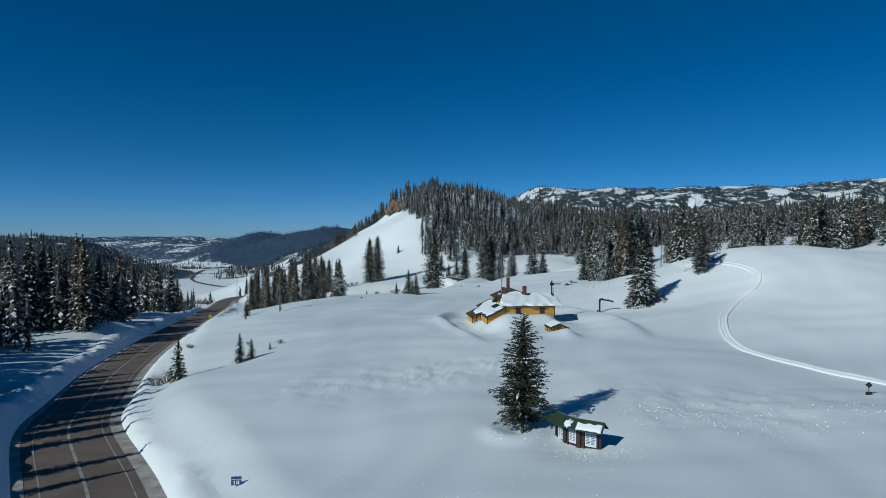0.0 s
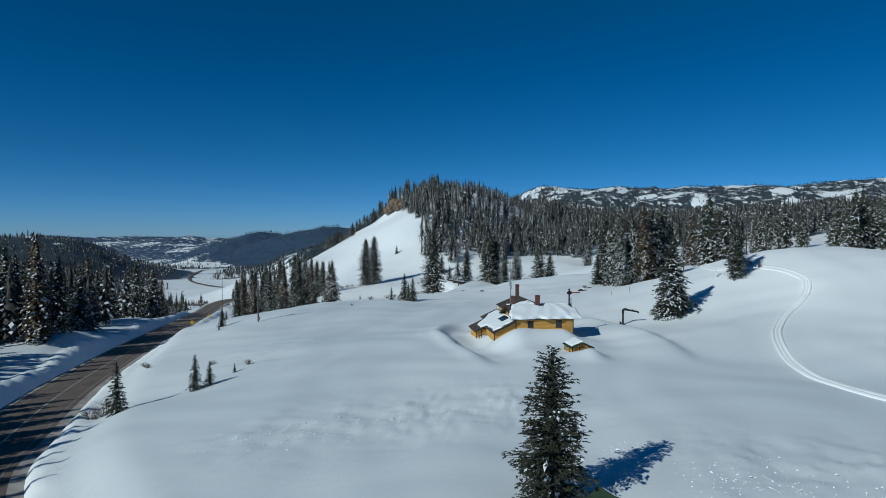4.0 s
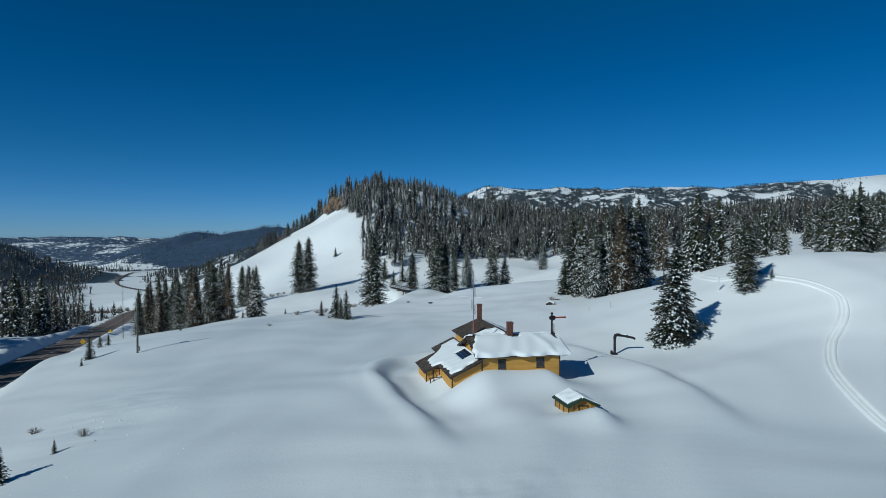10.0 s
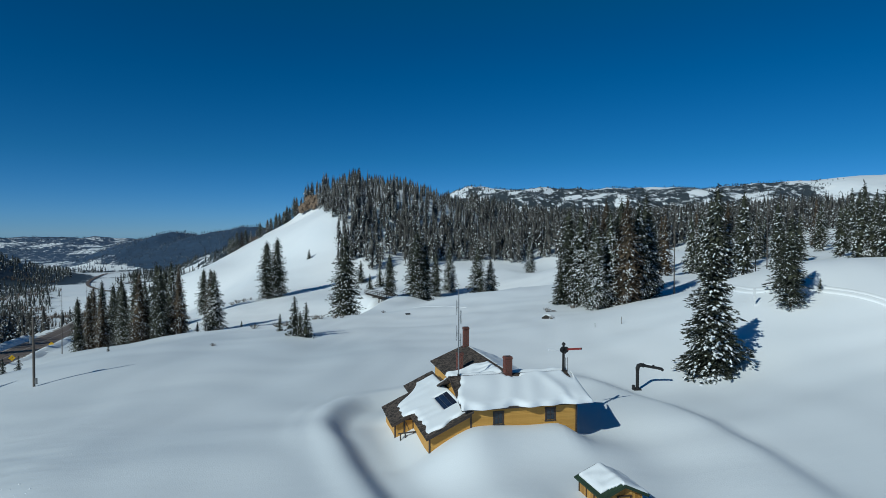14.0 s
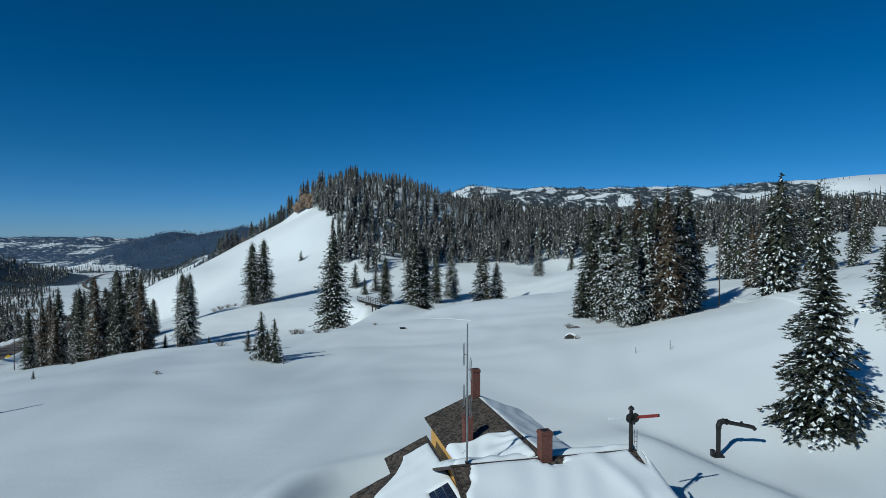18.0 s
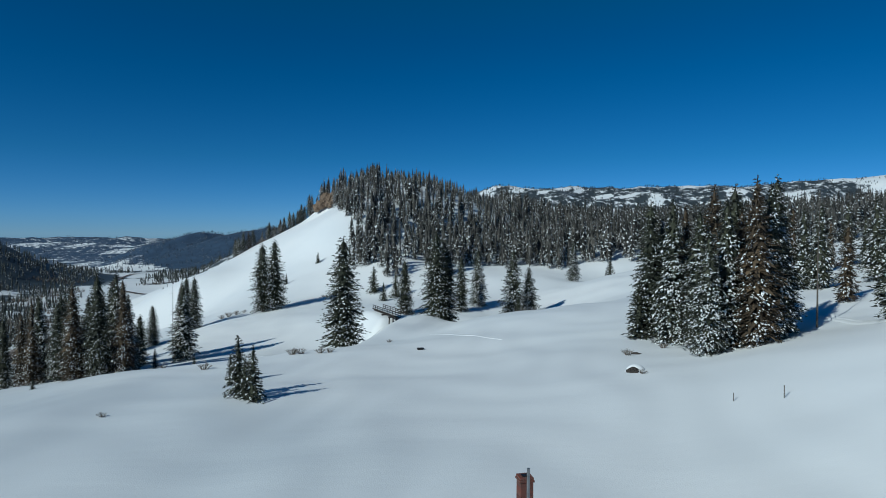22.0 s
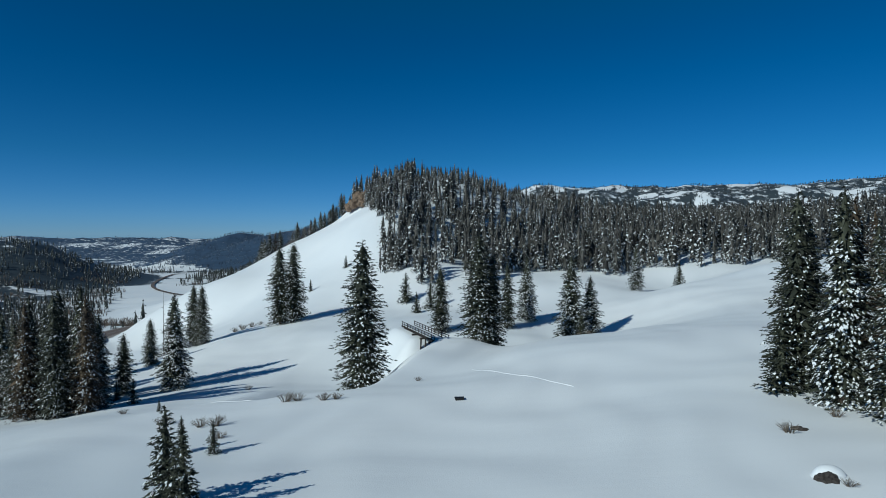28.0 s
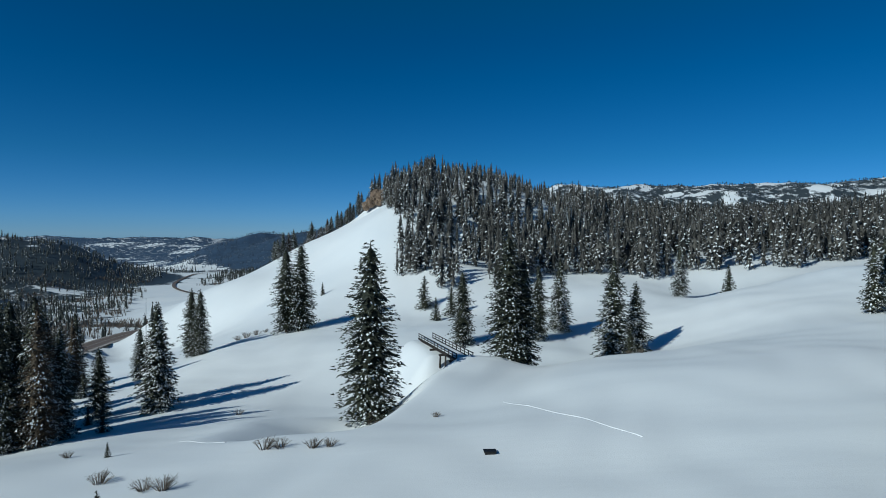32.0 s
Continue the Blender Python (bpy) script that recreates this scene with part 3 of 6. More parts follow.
# ---- the roads ----
def ribbon(name, line, left, right, lift, mat, label, high=None, parent=None, dashes=None, crown=0.0):
    """A strip beside a road's middle line; left and right are offsets from it."""
    d = np.gradient(line[:, :2], axis=0)
    d /= np.linalg.norm(d, axis=1)[:, None]
    n = np.stack([d[:, 1], -d[:, 0]], 1)
    zz = line[:, 2] if high is None else high
    cols = np.linspace(left, right, 5)
    v = np.concatenate([np.column_stack([line[:, :2] + n * c, zz + lift - crown * (c / 5.0) ** 2]) for c in cols])
    k = len(line)
    f = [(c * k + i, (c + 1) * k + i, (c + 1) * k + i + 1, c * k + i + 1) for c in range(4) for i in range(k - 1) if dashes is None or i % dashes[1] < dashes[0]]
    return mesh_of(name, v, f, mat, smooth=True)


road = tagged(new("road", ribbon("road", ROAD_LINE, -5.6, 5.6, 0.02, ASPHALT, "")), "two-lane asphalt highway, cleared and brown with grit", "road", kind="structure")


def snow_bank(side, offsets, heights, label):
    """Ploughed snow along one side of the highway, from the verge to the untouched snow."""
    fine = dense(ROAD[:11], 1.2)
    d = np.gradient(fine[:, :2], axis=0)
    d /= np.linalg.norm(d, axis=1)[:, None]
    n = np.stack([d[:, 1], -d[:, 0]], 1) * side
    rows = []
    for i, (c, h) in enumerate(zip(offsets, heights)):
        p = fine[:, :2] + n * c
        lump = 1 + 0.22 * ripple(p[:, 0], p[:, 1], 7, 1.0) + 0.16 * ripple(p[:, 0], p[:, 1], 2.7, 3.0)
        rise = fine[:, 2] + 0.03 + h * lump
        rows.append(np.column_stack([p, rise if i < 2 else np.maximum(rise, ground(p[:, 0], p[:, 1]) + 0.10) if i < len(offsets) - 1 else ground(p[:, 0], p[:, 1]) - 0.25]))
    k = len(fine)
    F = [(c * k + i, c * k + i + 1, (c + 1) * k + i + 1, (c + 1) * k + i)[::-int(side)] for c in range(len(offsets) - 1) for i in range(k - 1)]
    return tagged(new("snow_bank", mesh_of("snow_bank", np.concatenate(rows), F, SNOW_CAP, smooth=True)), label, "snow bank", kind="structure")


snow_bank(1, (6.0, 6.3, 6.7, 7.2, 7.9, 9.0, 10.5), (0.0, 0.35, 0.75, 0.9, 0.75, 0.4, 0), "ploughed snow bank beside the highway")
snow_bank(-1, (5.9, 6.3, 7.0, 7.8, 8.8, 10.2, 12.5), (0.0, 0.4, 0.9, 1.3, 1.5, 1.0, 0), "high ploughed snow bank beside the highway")
child("verge", ribbon("verge", ROAD_LINE, 4.6, 6.6, 0.06, GRIT, ""), road, "gritty shoulder with dirty ploughed snow")
child("verge", ribbon("verge", ROAD_LINE, -6.5, -4.9, 0.06, GRIT, ""), road, "gritty shoulder with dirty ploughed snow")
for off in (-3.7, 3.7):
    child("edge_line", ribbon("edge_line", ROAD_LINE, off - 0.07, off + 0.07, 0.04, LINE_WHITE, ""), road, "worn white edge line")
child("centre_line", ribbon("centre_line", ROAD_LINE, -0.16, 0.16, 0.04, LINE_WHITE, ""), road, "worn centre line")
tagged(new("road", ribbon("road", VALLEY_ROAD, -3.6, 3.6, 0.6, ASPHALT, "")), "highway winding down the snowy valley", "road", kind="structure")


# ---- conifers ----
def boughs_of(seed, high, wide, boughs, clumps, fingers, snow, bare=0.04, droop=0.3, taper=0.6, leaf=0.6, gap=0.25, curve=0.8, patch=4, slim=0.27, fan=0.24, pad=1.0):
    """Needles and snow of a spruce, as two pairs of corners and triangles: boughs set round the trunk, each with clumps of narrow sprays along it, some under snow."""
    r = np.random.RandomState(seed)
    n, m = boughs, clumps
    u = (np.arange(n) + r.uniform(0, 1, n)) / n
    t = bare + (1 - bare) * (1 - (1 - u) ** 0.66)
    az = np.arange(n) * 2.39996 + r.uniform(-0.8, 0.8, n)
    shape = np.minimum(1, (1 - t) / taper) ** curve * (0.74 + 0.26 * smooth_step(bare, bare + 0.14, t)) + 0.02
    lobe = 1 + gap * np.sin(3 * az + 1.15 * t * high + seed) * np.sin(2 * az - 0.7 * t * high + 2 * seed)
    ln = wide * shape * lobe * (0.74 + 0.30 * r.uniform(0, 1, n))
    rise, sag = 0.50 * t - 0.14, droop * (1.15 - t) * r.uniform(0.5, 1.5, n)
    q = 0.26 + 0.74 * r.uniform(0, 1, (n, m)) ** 0.7
    q[:, 0] = 1.0
    L, A = ln[:, None], az[:, None]
    lat = r.normal(0, fan, (n, m)) * L * (1.2 - 0.5 * q)
    ox, oy = np.cos(A), np.sin(A)
    C = np.stack([ox * L * q - oy * lat, oy * L * q + ox * lat, (t * high)[:, None] + L * (rise[:, None] * q - sag[:, None] * q * q) + r.normal(0, 0.10 * leaf, (n, m))], -1).reshape(-1, 3)
    A = np.repeat(az, m)
    size = leaf * (0.55 + 0.45 * np.repeat(ln, m) / wide)
    k = len(C)

    def cross(a, b):
        return a[:, None] * b

    root, end = np.stack([0 * t, 0 * t, t * high], -1), C.reshape(n, m, 3)[:, 0]
    thick = np.stack([0 * t, 0 * t, 0.05 * leaf + 0.02 * ln], -1)
    nv = [np.stack([root + thick, root - thick, end], 1)] if m > 3 else []
    for _ in range(fingers):
        a, s = A + r.uniform(-1.15, 1.15, k), size * r.uniform(0.6, 1.4, k)
        d = np.stack([np.cos(a), np.sin(a), r.uniform(-0.55, 0.25, k)], -1)
        p = np.stack([-np.sin(a), np.cos(a), r.uniform(-0.9, 0.9, k)], -1)
        b = C - cross(0.38 * s, d)
        nv.append(np.stack([b + cross(slim * s, p), b - cross(slim * s, p), C + cross(0.6 * s, d)], 1))
    for _ in range(2):
        nv.append(np.stack([np.zeros((3, 3)) + ((0.3 * leaf, 0, 0.94 * high), (-0.2 * leaf, 0.2 * leaf, 0.94 * high), (0, 0, 1.01 * high)) for _ in range(1)]))
    nv = np.concatenate(nv).reshape(-1, 3)
    nf = np.arange(len(nv)).reshape(-1, 3)
    tt = np.repeat(t, m)
    drift = 0.75 + 0.6 * np.sin(2 * A + 0.9 * tt * high + seed) * np.sin(A - 1.3 * tt * high)
    hold = snow * np.where(tt < 0.55, 1.2 - 0.45 * tt, np.maximum(0.12 if snow < 0.9 else 0.4, 0.95 - 1.5 * (tt - 0.55))) * drift
    on = r.uniform(0, 1, k) < hold
    c, a, s = C[on], A[on], pad * size[on] * r.uniform(0.5, 1.35, on.sum())
    j = len(c)
    d = np.stack([np.cos(a), np.sin(a), r.uniform(-1.15, -0.25, j)], -1)
    p = np.stack([-np.sin(a), np.cos(a), r.uniform(-0.35, 0.35, j)], -1)
    c = c + np.stack([0 * s, 0 * s, 0.10 * leaf + 0.04 * s], -1)
    w0, w1, l0, l1 = (r.uniform(0.25, 0.6, j) * s for _ in range(4))
    tip, back, one, two = c + cross(l0 * 1.15, d), c - cross(l1, d), c + cross(w0, p), c - cross(w1, p)
    mid = c + np.stack([0 * s, 0 * s, 0.16 * s], -1)
    tris = ((tip, one, mid), (one, back, mid), (back, two, mid), (two, tip, mid)) if patch == 4 else ((tip, one, back), (back, two, tip))
    sv = np.concatenate([np.stack(x, 1) for x in tris]).reshape(-1, 3) if j else np.zeros((0, 3))
    return nv, nf, sv, np.arange(len(sv)).reshape(-1, 3)


def core_of(seed, high, wide, count, spikes, bare, taper, curve):
    """The dark depth of a crown: ragged skirts one above another."""
    r = np.random.RandomState(seed)
    V, F = [], []
    for i in range(count):
        t = bare + (1 - bare) * i / count
        rad = wide * min(1, (1 - t) / taper) ** curve * r.uniform(0.85, 1.1)
        low, top = t * high, min(t + (1.0 - bare) / count * 2.2, 1.0) * high
        k, turn = len(V), r.uniform(0, 6.3)
        V.append((0, 0, top))
        for j in range(2 * spikes):
            a, q = turn + math.pi * (j + r.uniform(-0.3, 0.3)) / spikes, rad * (r.uniform(0.75, 1.3) if j % 2 == 0 else r.uniform(0.3, 0.6))
            V.append((q * math.cos(a), q * math.sin(a), low + (top - low) * (0.0 if j % 2 == 0 else 0.3)))
        F.extend((k, k + 1 + j, k + 1 + (j + 1) % (2 * spikes)) for j in range(2 * spikes))
    return np.array(V, float), np.array(F)


def trunk_mesh(high, r0, low=-1.5):
    return rod([(0, 0, low), (0, 0, 0.1 * high), (0.02 * high * 0.3, 0, 0.5 * high), (0, 0, 0.97 * high)], [r0 * 1.25, r0, r0 * 0.6, r0 * 0.1], 8)


def conifer_thing(name, seed, high, wide, boughs, clumps, fingers, snow, label, bare=0.03, needles=None, droop=0.3, core=0.7, taper=0.6, leaf=0.6, gap=0.25, curve=0.8, slim=0.21, fan=0.19, pad=0.72):
    """One conifer at the origin, with trunk, crown and snow on its boughs."""
    tree = empty(name, Matrix.Identity(4), label, "tree")
    nv, nf, sv, sf = boughs_of(seed, high, wide, boughs, clumps, fingers, snow, bare, droop, taper, leaf, gap, curve, 4 if boughs > 500 or high < 13 else 2, slim, fan, pad)
    cv, cf = core_of(seed + 100, high * 0.97, wide * core, 18, 8, bare + 0.02, taper, curve)
    part("trunk", trunk_mesh(high, 0.013 * high + 0.03), BARK, tree)
    child("crown", mesh_of("crown", np.concatenate([nv, cv]), np.concatenate([nf, cf + len(nv)]), needles or NEEDLES), tree, "dark green needles")
    if len(sf):
        tagged(child("snow", mesh_of("snow", sv, sf, BRANCH_SNOW), tree, "snow lying on the boughs"), kind="stuff")
    return tree


def set_at(tree, x, y, turn=0.0, size=1.0, wide=1.0, sink=0.0):
    tree.matrix_basis = Matrix.LocRotScale((x, y, z_at(x, y) - sink), Euler((0, 0, turn)), (size * wide, size * wide, size))


def plant(kind, x, y, high, group, label="", wide=1.0, made=[0]):
    """A copy of a stored conifer at a place, at a height in metres."""
    made[0] += 1
    tree = copy_thing(kind[0], Matrix.Identity(4))
    s = high / kind[1]
    set_at(tree, x, y, made[0] * 2.4, s, wide, 0.15)
    return tagged(tree, label, group=group)


def store(name, seed, high, wide, boughs, clumps, fingers, snow, label, **more):
    return (conifer_thing(name, seed, high, wide, boughs, clumps, fingers, snow, label, **more), high)


LONE = "tall dark green spruce, its boughs dusted with snow"
SNOWY = "tall spruce with clumps of snow on its boughs"
TALL = [store("spruce", 11, 22, 3.7, 430, 9, 3, 0.5, LONE, taper=0.64, leaf=0.44, curve=0.56, gap=0.16, fan=0.22), store("spruce", 12, 22, 3.3, 400, 9, 3, 0.4, LONE, taper=0.52, leaf=0.44, curve=0.62, gap=0.35), store("spruce", 13, 22, 3.8, 400, 8, 3, 1.25, SNOWY, taper=0.72, leaf=0.54, curve=0.72), store("spruce", 14, 22, 3.5, 390, 8, 3, 0.5, LONE, leaf=0.5, needles=NEEDLES_RUST, taper=0.66, gap=0.35)]
SIDE = [store("spruce", 15, 22, 3.6, 210, 4, 3, 1.1, LONE, taper=0.65, leaf=0.85), store("spruce", 16, 22, 3.2, 200, 4, 3, 0.8, LONE, taper=0.55, leaf=0.85, gap=0.35), store("spruce", 17, 22, 3.7, 210, 4, 3, 1.6, SNOWY, taper=0.78, leaf=0.85), store("spruce", 18, 22, 3.4, 200, 4, 3, 0.8, LONE, needles=NEEDLES_RUST, taper=0.75, leaf=0.85)]
FIR = [store("fir", 21, 6, 1.6, 130, 5, 3, 0.3, "young fir standing in deep snow", bare=0.0, taper=0.95, core=0.4, leaf=0.36, gap=0.35), store("fir", 22, 6, 1.45, 130, 5, 3, 0.2, "young fir standing in deep snow", bare=0.0, taper=0.95, core=0.4, leaf=0.36, gap=0.35)]
BROAD = store("spruce", 31, 15, 3.9, 580, 13, 5, 0.25, "broad spruce heavy with clumps of snow", bare=0.0, taper=0.92, core=0.42, leaf=0.46, gap=0.4, droop=0.4, curve=0.75, slim=0.15, fan=0.15, pad=1.0)
kinds_used = set()


def first_or_copy(kind, x, y, high, group, label="", wide=1.0):
    """The stored tree itself the first time, then copies of it."""
    if high < 11 and kind[1] > 15:
        kind, wide = FIR[int(x) % 2], 1.15
    if id(kind[0]) not in kinds_used:
        kinds_used.add(id(kind[0]))
        set_at(kind[0], x, y, 0.3, high / kind[1], wide, 0.15)
        return tagged(kind[0], label, group=group)
    return plant(kind, x, y, high, group, label, wide)


# the lone spruce beside the kiosk
lone = conifer_thing("spruce", 5, 12.6, 2.8, 440, 13, 6, 0.025, "lone spruce with a bare foot beside the kiosk", bare=0.12, core=0.3, droop=0.12, taper=0.66, leaf=0.30, gap=0.42, curve=0.52, slim=0.14, fan=0.14, pad=1.6)
set_at(lone, 4.5, 63.6, 0.6, 1.0, 1.0, 0.2)
lone["group"] = "spruces on the meadow"
ON_MEADOW = "spruces on the meadow"
for k, x, y, h, w, lab in (
    (BROAD, 37.1, 141.8, 15.6, 1.0, "broad spruce heavy with snow by the water column"),
    (TALL[0], -19.1, 253.6, 28.4, 1.1, "tall full spruce beside the embankment"), (TALL[1], -60.3, 333.5, 25.0, 1.1, "slender spruce, one of a close pair"), (TALL[0], -56.2, 334.5, 25.6, 1.05, "slender spruce, one of a close pair"),
    (TALL[2], -62, 268, 20.5, 1.05, "snow-laden spruce on the slope above the road"), (TALL[1], -83, 322, 19, 1.0, ""), (TALL[0], -79.5, 320, 18, 0.95, ""), (TALL[3], -64.5, 273, 20, 0.8, ""),
    (TALL[1], -72, 266, 13, 1.15, ""), (TALL[0], -84, 299, 12.5, 1.1, ""),
    (TALL[2], 25, 290.5, 22, 1.1, "snow-laden spruce at the edge of the wood"), (TALL[2], 30, 293, 16, 1.2, ""), (TALL[0], 2.5, 268.2, 23.5, 1.1, "broad spruce behind the trestle"), (TALL[1], 5.4, 271, 21, 1.0, ""),
    (TALL[1], -7.2, 300, 17.5, 1.1, ""), (TALL[2], 16.5, 316, 19, 1.0, ""), (TALL[1], 10.5, 306, 18, 0.9, ""), (TALL[2], 57, 354, 16, 1.05, "snow-laden spruce alone on the open slope"), (TALL[0], 71.5, 354, 9.5, 1.0, ""),
    (TALL[1], -13, 345, 9.5, 1.1, ""), (TALL[0], -17, 338, 7, 1.1, ""), (TALL[1], -22, 352, 10.5, 1.0, ""), (TALL[2], 23.5, 268, 5.5, 1.1, ""),
    (TALL[1], 53.5, 152, 13.0, 1.1, ""), (TALL[2], 56, 158, 9, 1.1, ""),
):
    first_or_copy(k, x, y, h, ON_MEADOW, lab, w)
# weather-worn trees along the crest that falls from the cliff
for i, (x, y, h) in enumerate(((-116, 481, 11), (-113.5, 482, 13), (-111, 484, 10), (-118.5, 483, 9), (-109, 486, 7), (-101, 493, 6), (-113, 568, 10), (-110.5, 569, 7), (-106.5, 570, 13), (-104, 571, 9), (-101.3, 573, 11), (-98.5, 573, 14), (-96.5, 574, 9), (-93, 575, 17), (-91, 575, 15), (-92, 578, 12), (-99.5, 570, 6))):
    first_or_copy(SIDE[(0, 1, 3, 1)[i % 4]], x, y, max(h, 11), "trees on the crest", "dark wind-worn spruce on the rocky crest", 1.5 if h < 12 else 1.25)
# clump on the knoll behind the water column
for i, (x, y, h) in enumerate((x + 2.2, y + 4, h) for x, y, h in ((35.5, 208, 21), (36.5, 201, 21), (40, 205, 20), (36, 187.5, 15.5), (39.5, 190, 19.5), (42, 187, 21), (45.5, 190, 20), (48.5, 194, 21.5), (45, 199, 22), (51.5, 199, 19), (40.5, 196, 22), (33.2, 206.5, 9), (37.5, 194, 19), (43, 193, 18), (38.5, 211, 18), (47.5, 203, 20), (41, 200, 19))):
    first_or_copy(TALL[(0, 2, 3, 2, 2, 3, 2, 2, 1, 2, 3, 0, 2, 3, 2, 0, 3)[i]], x, y, h * 1.07, "spruces on the knoll", "", 0.88)
# trees along the rise to the right
rs = np.random.RandomState(4)
for i in range(120):
    x, y = rs.uniform(58, 160), 172 + 120 * rs.uniform() ** 1.6
    if x < 64 and y > 240 or (y > 205 and x < 72) or y < 172 + 0.12 * (x - 58) or (x < 98 and y < 170 + 2.6 * (x - 60)):
        continue
    first_or_copy(SIDE[rs.randint(4)], x, y, rs.uniform(13, 19.5), "spruces on the rise", "", 0.95)
# clump between the meadow and the road
for i, (x, y, h) in enumerate(((-77, 252, 17), (-81, 247, 16), (-85, 255, 18.5), (-88, 249, 15), (-92, 258, 19), (-80, 259, 17), (-95, 250, 15), (-97, 263, 18), (-90, 267, 18), (-85, 270, 16), (-99, 280, 18), (-93, 288, 16), (-98, 296, 17), (-83, 251, 15), (-89, 262, 17), (-95, 256, 16), (-79, 255, 13), (-100, 268, 17), (-74, 256, 12), (-62.5, 239, 18), (-66, 243, 20), (-67, 237.5, 18.5), (-70, 243, 20), (-73, 239, 18), (-66, 248, 16), (-70, 249, 19), (-76, 244, 19), (-66.5, 246, 17))):
    first_or_copy(TALL[(2, 0, 1, 3)[i % 4]], x, y, h * 1.12, "spruces above the road", "", 0.84)
# stand on the bank left of the road, whose shadows fall across it
rs = np.random.RandomState(8)
for i in range(52):
    y = 68 + 60 * (i + 0.5) / 52 + rs.uniform(-3, 3)
    x = -0.86 * y - 8 - rs.uniform(0, 17)
    first_or_copy(SIDE[rs.randint(3)], x, y, rs.uniform(14, 21), "spruces on the road bank", "", 0.95)
for i in range(30):
    y = 62 + 44 * (i + 0.5) / 30
    first_or_copy(SIDE[rs.randint(4)], -0.86 * y - 17 - rs.uniform(0, 24), y + rs.uniform(-3, 3), rs.uniform(17, 23), "spruces on the road bank", "", 1.0)
for x, y, h in ((-66, 55, 18), (-70, 58, 20), (-72, 62, 19), (-76, 63, 21), (-68, 60, 17), (-54.5, 44, 14), (-57, 49, 15), (-74, 56, 20), (-80, 60, 21)):
    first_or_copy(SIDE[int(h) % 3], x, y, h, "spruces on the road bank", "", 0.7)
for i in range(40):
    y = 148 + 170 * rs.uniform() ** 1.2
    x = -97 - 0.33 * (y - 175) - 14 - 34 * rs.uniform() ** 1.4
    first_or_copy(SIDE[(0, 1, 2, 3, 1, 3)[i % 6]], x, y, rs.uniform(17, 26), "spruces beyond the highway", "", 1.0)
# young firs
for i, (x, y, h, lab) in enumerate(((-21.6, 185.6, 7.6, "young fir in a clump of three"), (-19.1, 183.2, 6.7, "young fir in a clump of three"), (-20.4, 184.4, 4.9, "small fir in a clump of three"), (-27.3, 199.8, 3.9, ""), (-24.0, 199.5, 3.4, ""), (-41.2, 221.9, 1.8, ""), (-88.5, 285, 6.0, ""), (-40.6, 101.5, 5.2, "young fir by the scoured snow"), (-39.0, 102.6, 3.6, "young fir by the scoured snow"), (-48.6, 96.0, 7.0, "young spruce at the road bank"), (-54, 405, 5.5, ""), (-65, 388, 5.0, ""), (58.8, 153.5, 2.1, ""), (-61.6, 159, 4.6, ""), (-68.7, 176, 2.9, ""), (-59.5, 152.6, 1.5, ""), (-71.6, 185, 2.8, ""), (-57, 188, 1.6, ""), (-65, 214, 2.0, ""), (-38, 109, 1.6, ""), (-62, 252, 5.0, ""), (-70, 260, 4.0, ""))):
    first_or_copy(FIR[i % 2], x, y, h, "young firs", lab)


# ---- the woods, as one mass each ----
def wood(name, label, places, kinds, mats):
    """Many conifers in one mesh."""
    V, F, I, n = [], [], [], 0
    zs = ground(np.array([p[0] for p in places]), np.array([p[1] for p in places])) - 0.4
    for (x, y, h, k, turn), z in zip(places, zs):
        nv, nf, sv, sf, high = kinds[k]
        s, c, q = math.sin(turn), math.cos(turn), h / high
        for v, f, m in ((nv, nf, 0), (sv, sf, 1)):
            if len(f):
                V.append(np.column_stack([(v[:, 0] * c - v[:, 1] * s) * q + x, (v[:, 0] * s + v[:, 1] * c) * q + y, v[:, 2] * q + z]))
                F.append(f + n)
                I.append(np.full(len(f), m))
                n += len(v)
    return tagged(new(name, mesh_of(name, np.concatenate(V), np.concatenate(F), mats, np.concatenate(I))), label, "trees", kind="stuff")


def kind_of(seed, high, wide, boughs, clumps, snow, leaf=1.1, bare=0.05, taper=0.6, gap=0.3, trunk=True, core=(5, 4)):
    """A conifer for the depth of a wood."""
    nv, nf, sv, sf = boughs_of(seed, high, wide, boughs, clumps, 2, snow, bare, 0.3, taper, leaf, gap, 0.8, 2)
    cv, cf = core_of(seed, high * 0.95, wide * 0.72, core[0], core[1], bare, taper, 0.8)
    if trunk:
        w, k = 0.012 * high, len(cv)
        cv = np.concatenate([cv, [(w * math.cos(a + e), w * math.sin(a + e), -1.0) if f else (0, 0, 0.8 * high) for a in (0, 2.1, 4.2) for e, f in ((0, 1), (2.1, 1), (0, 0))]])
        cf = np.concatenate([cf, np.arange(k, k + 9).reshape(3, 3)])
    return np.concatenate([nv, cv]), np.concatenate([nf, cf + len(nv)]), sv, sf, high


MID = [kind_of(41, 18, 2.7, 50, 2, 1.5, 0.95, core=(7, 4)), kind_of(42, 18, 2.3, 46, 2, 1.0, 0.95, taper=0.5, core=(7, 4)), kind_of(43, 18, 2.9, 52, 2, 2.2, 1.0, taper=0.75, core=(7, 4)), kind_of(44, 18, 1.6, 26, 1, 0.1, leaf=1.2, bare=0.12, gap=0.5, core=(6, 3)), kind_of(45, 18, 2.5, 46, 2, 1.8, 0.95, bare=0.08, taper=0.5, core=(7, 4)), kind_of(46, 18, 2.3, 46, 2, 0.5, 0.95, taper=0.45, core=(7, 4)), kind_of(47, 18, 2.8, 50, 2, 1.7, 1.0, taper=0.8, core=(7, 4))]
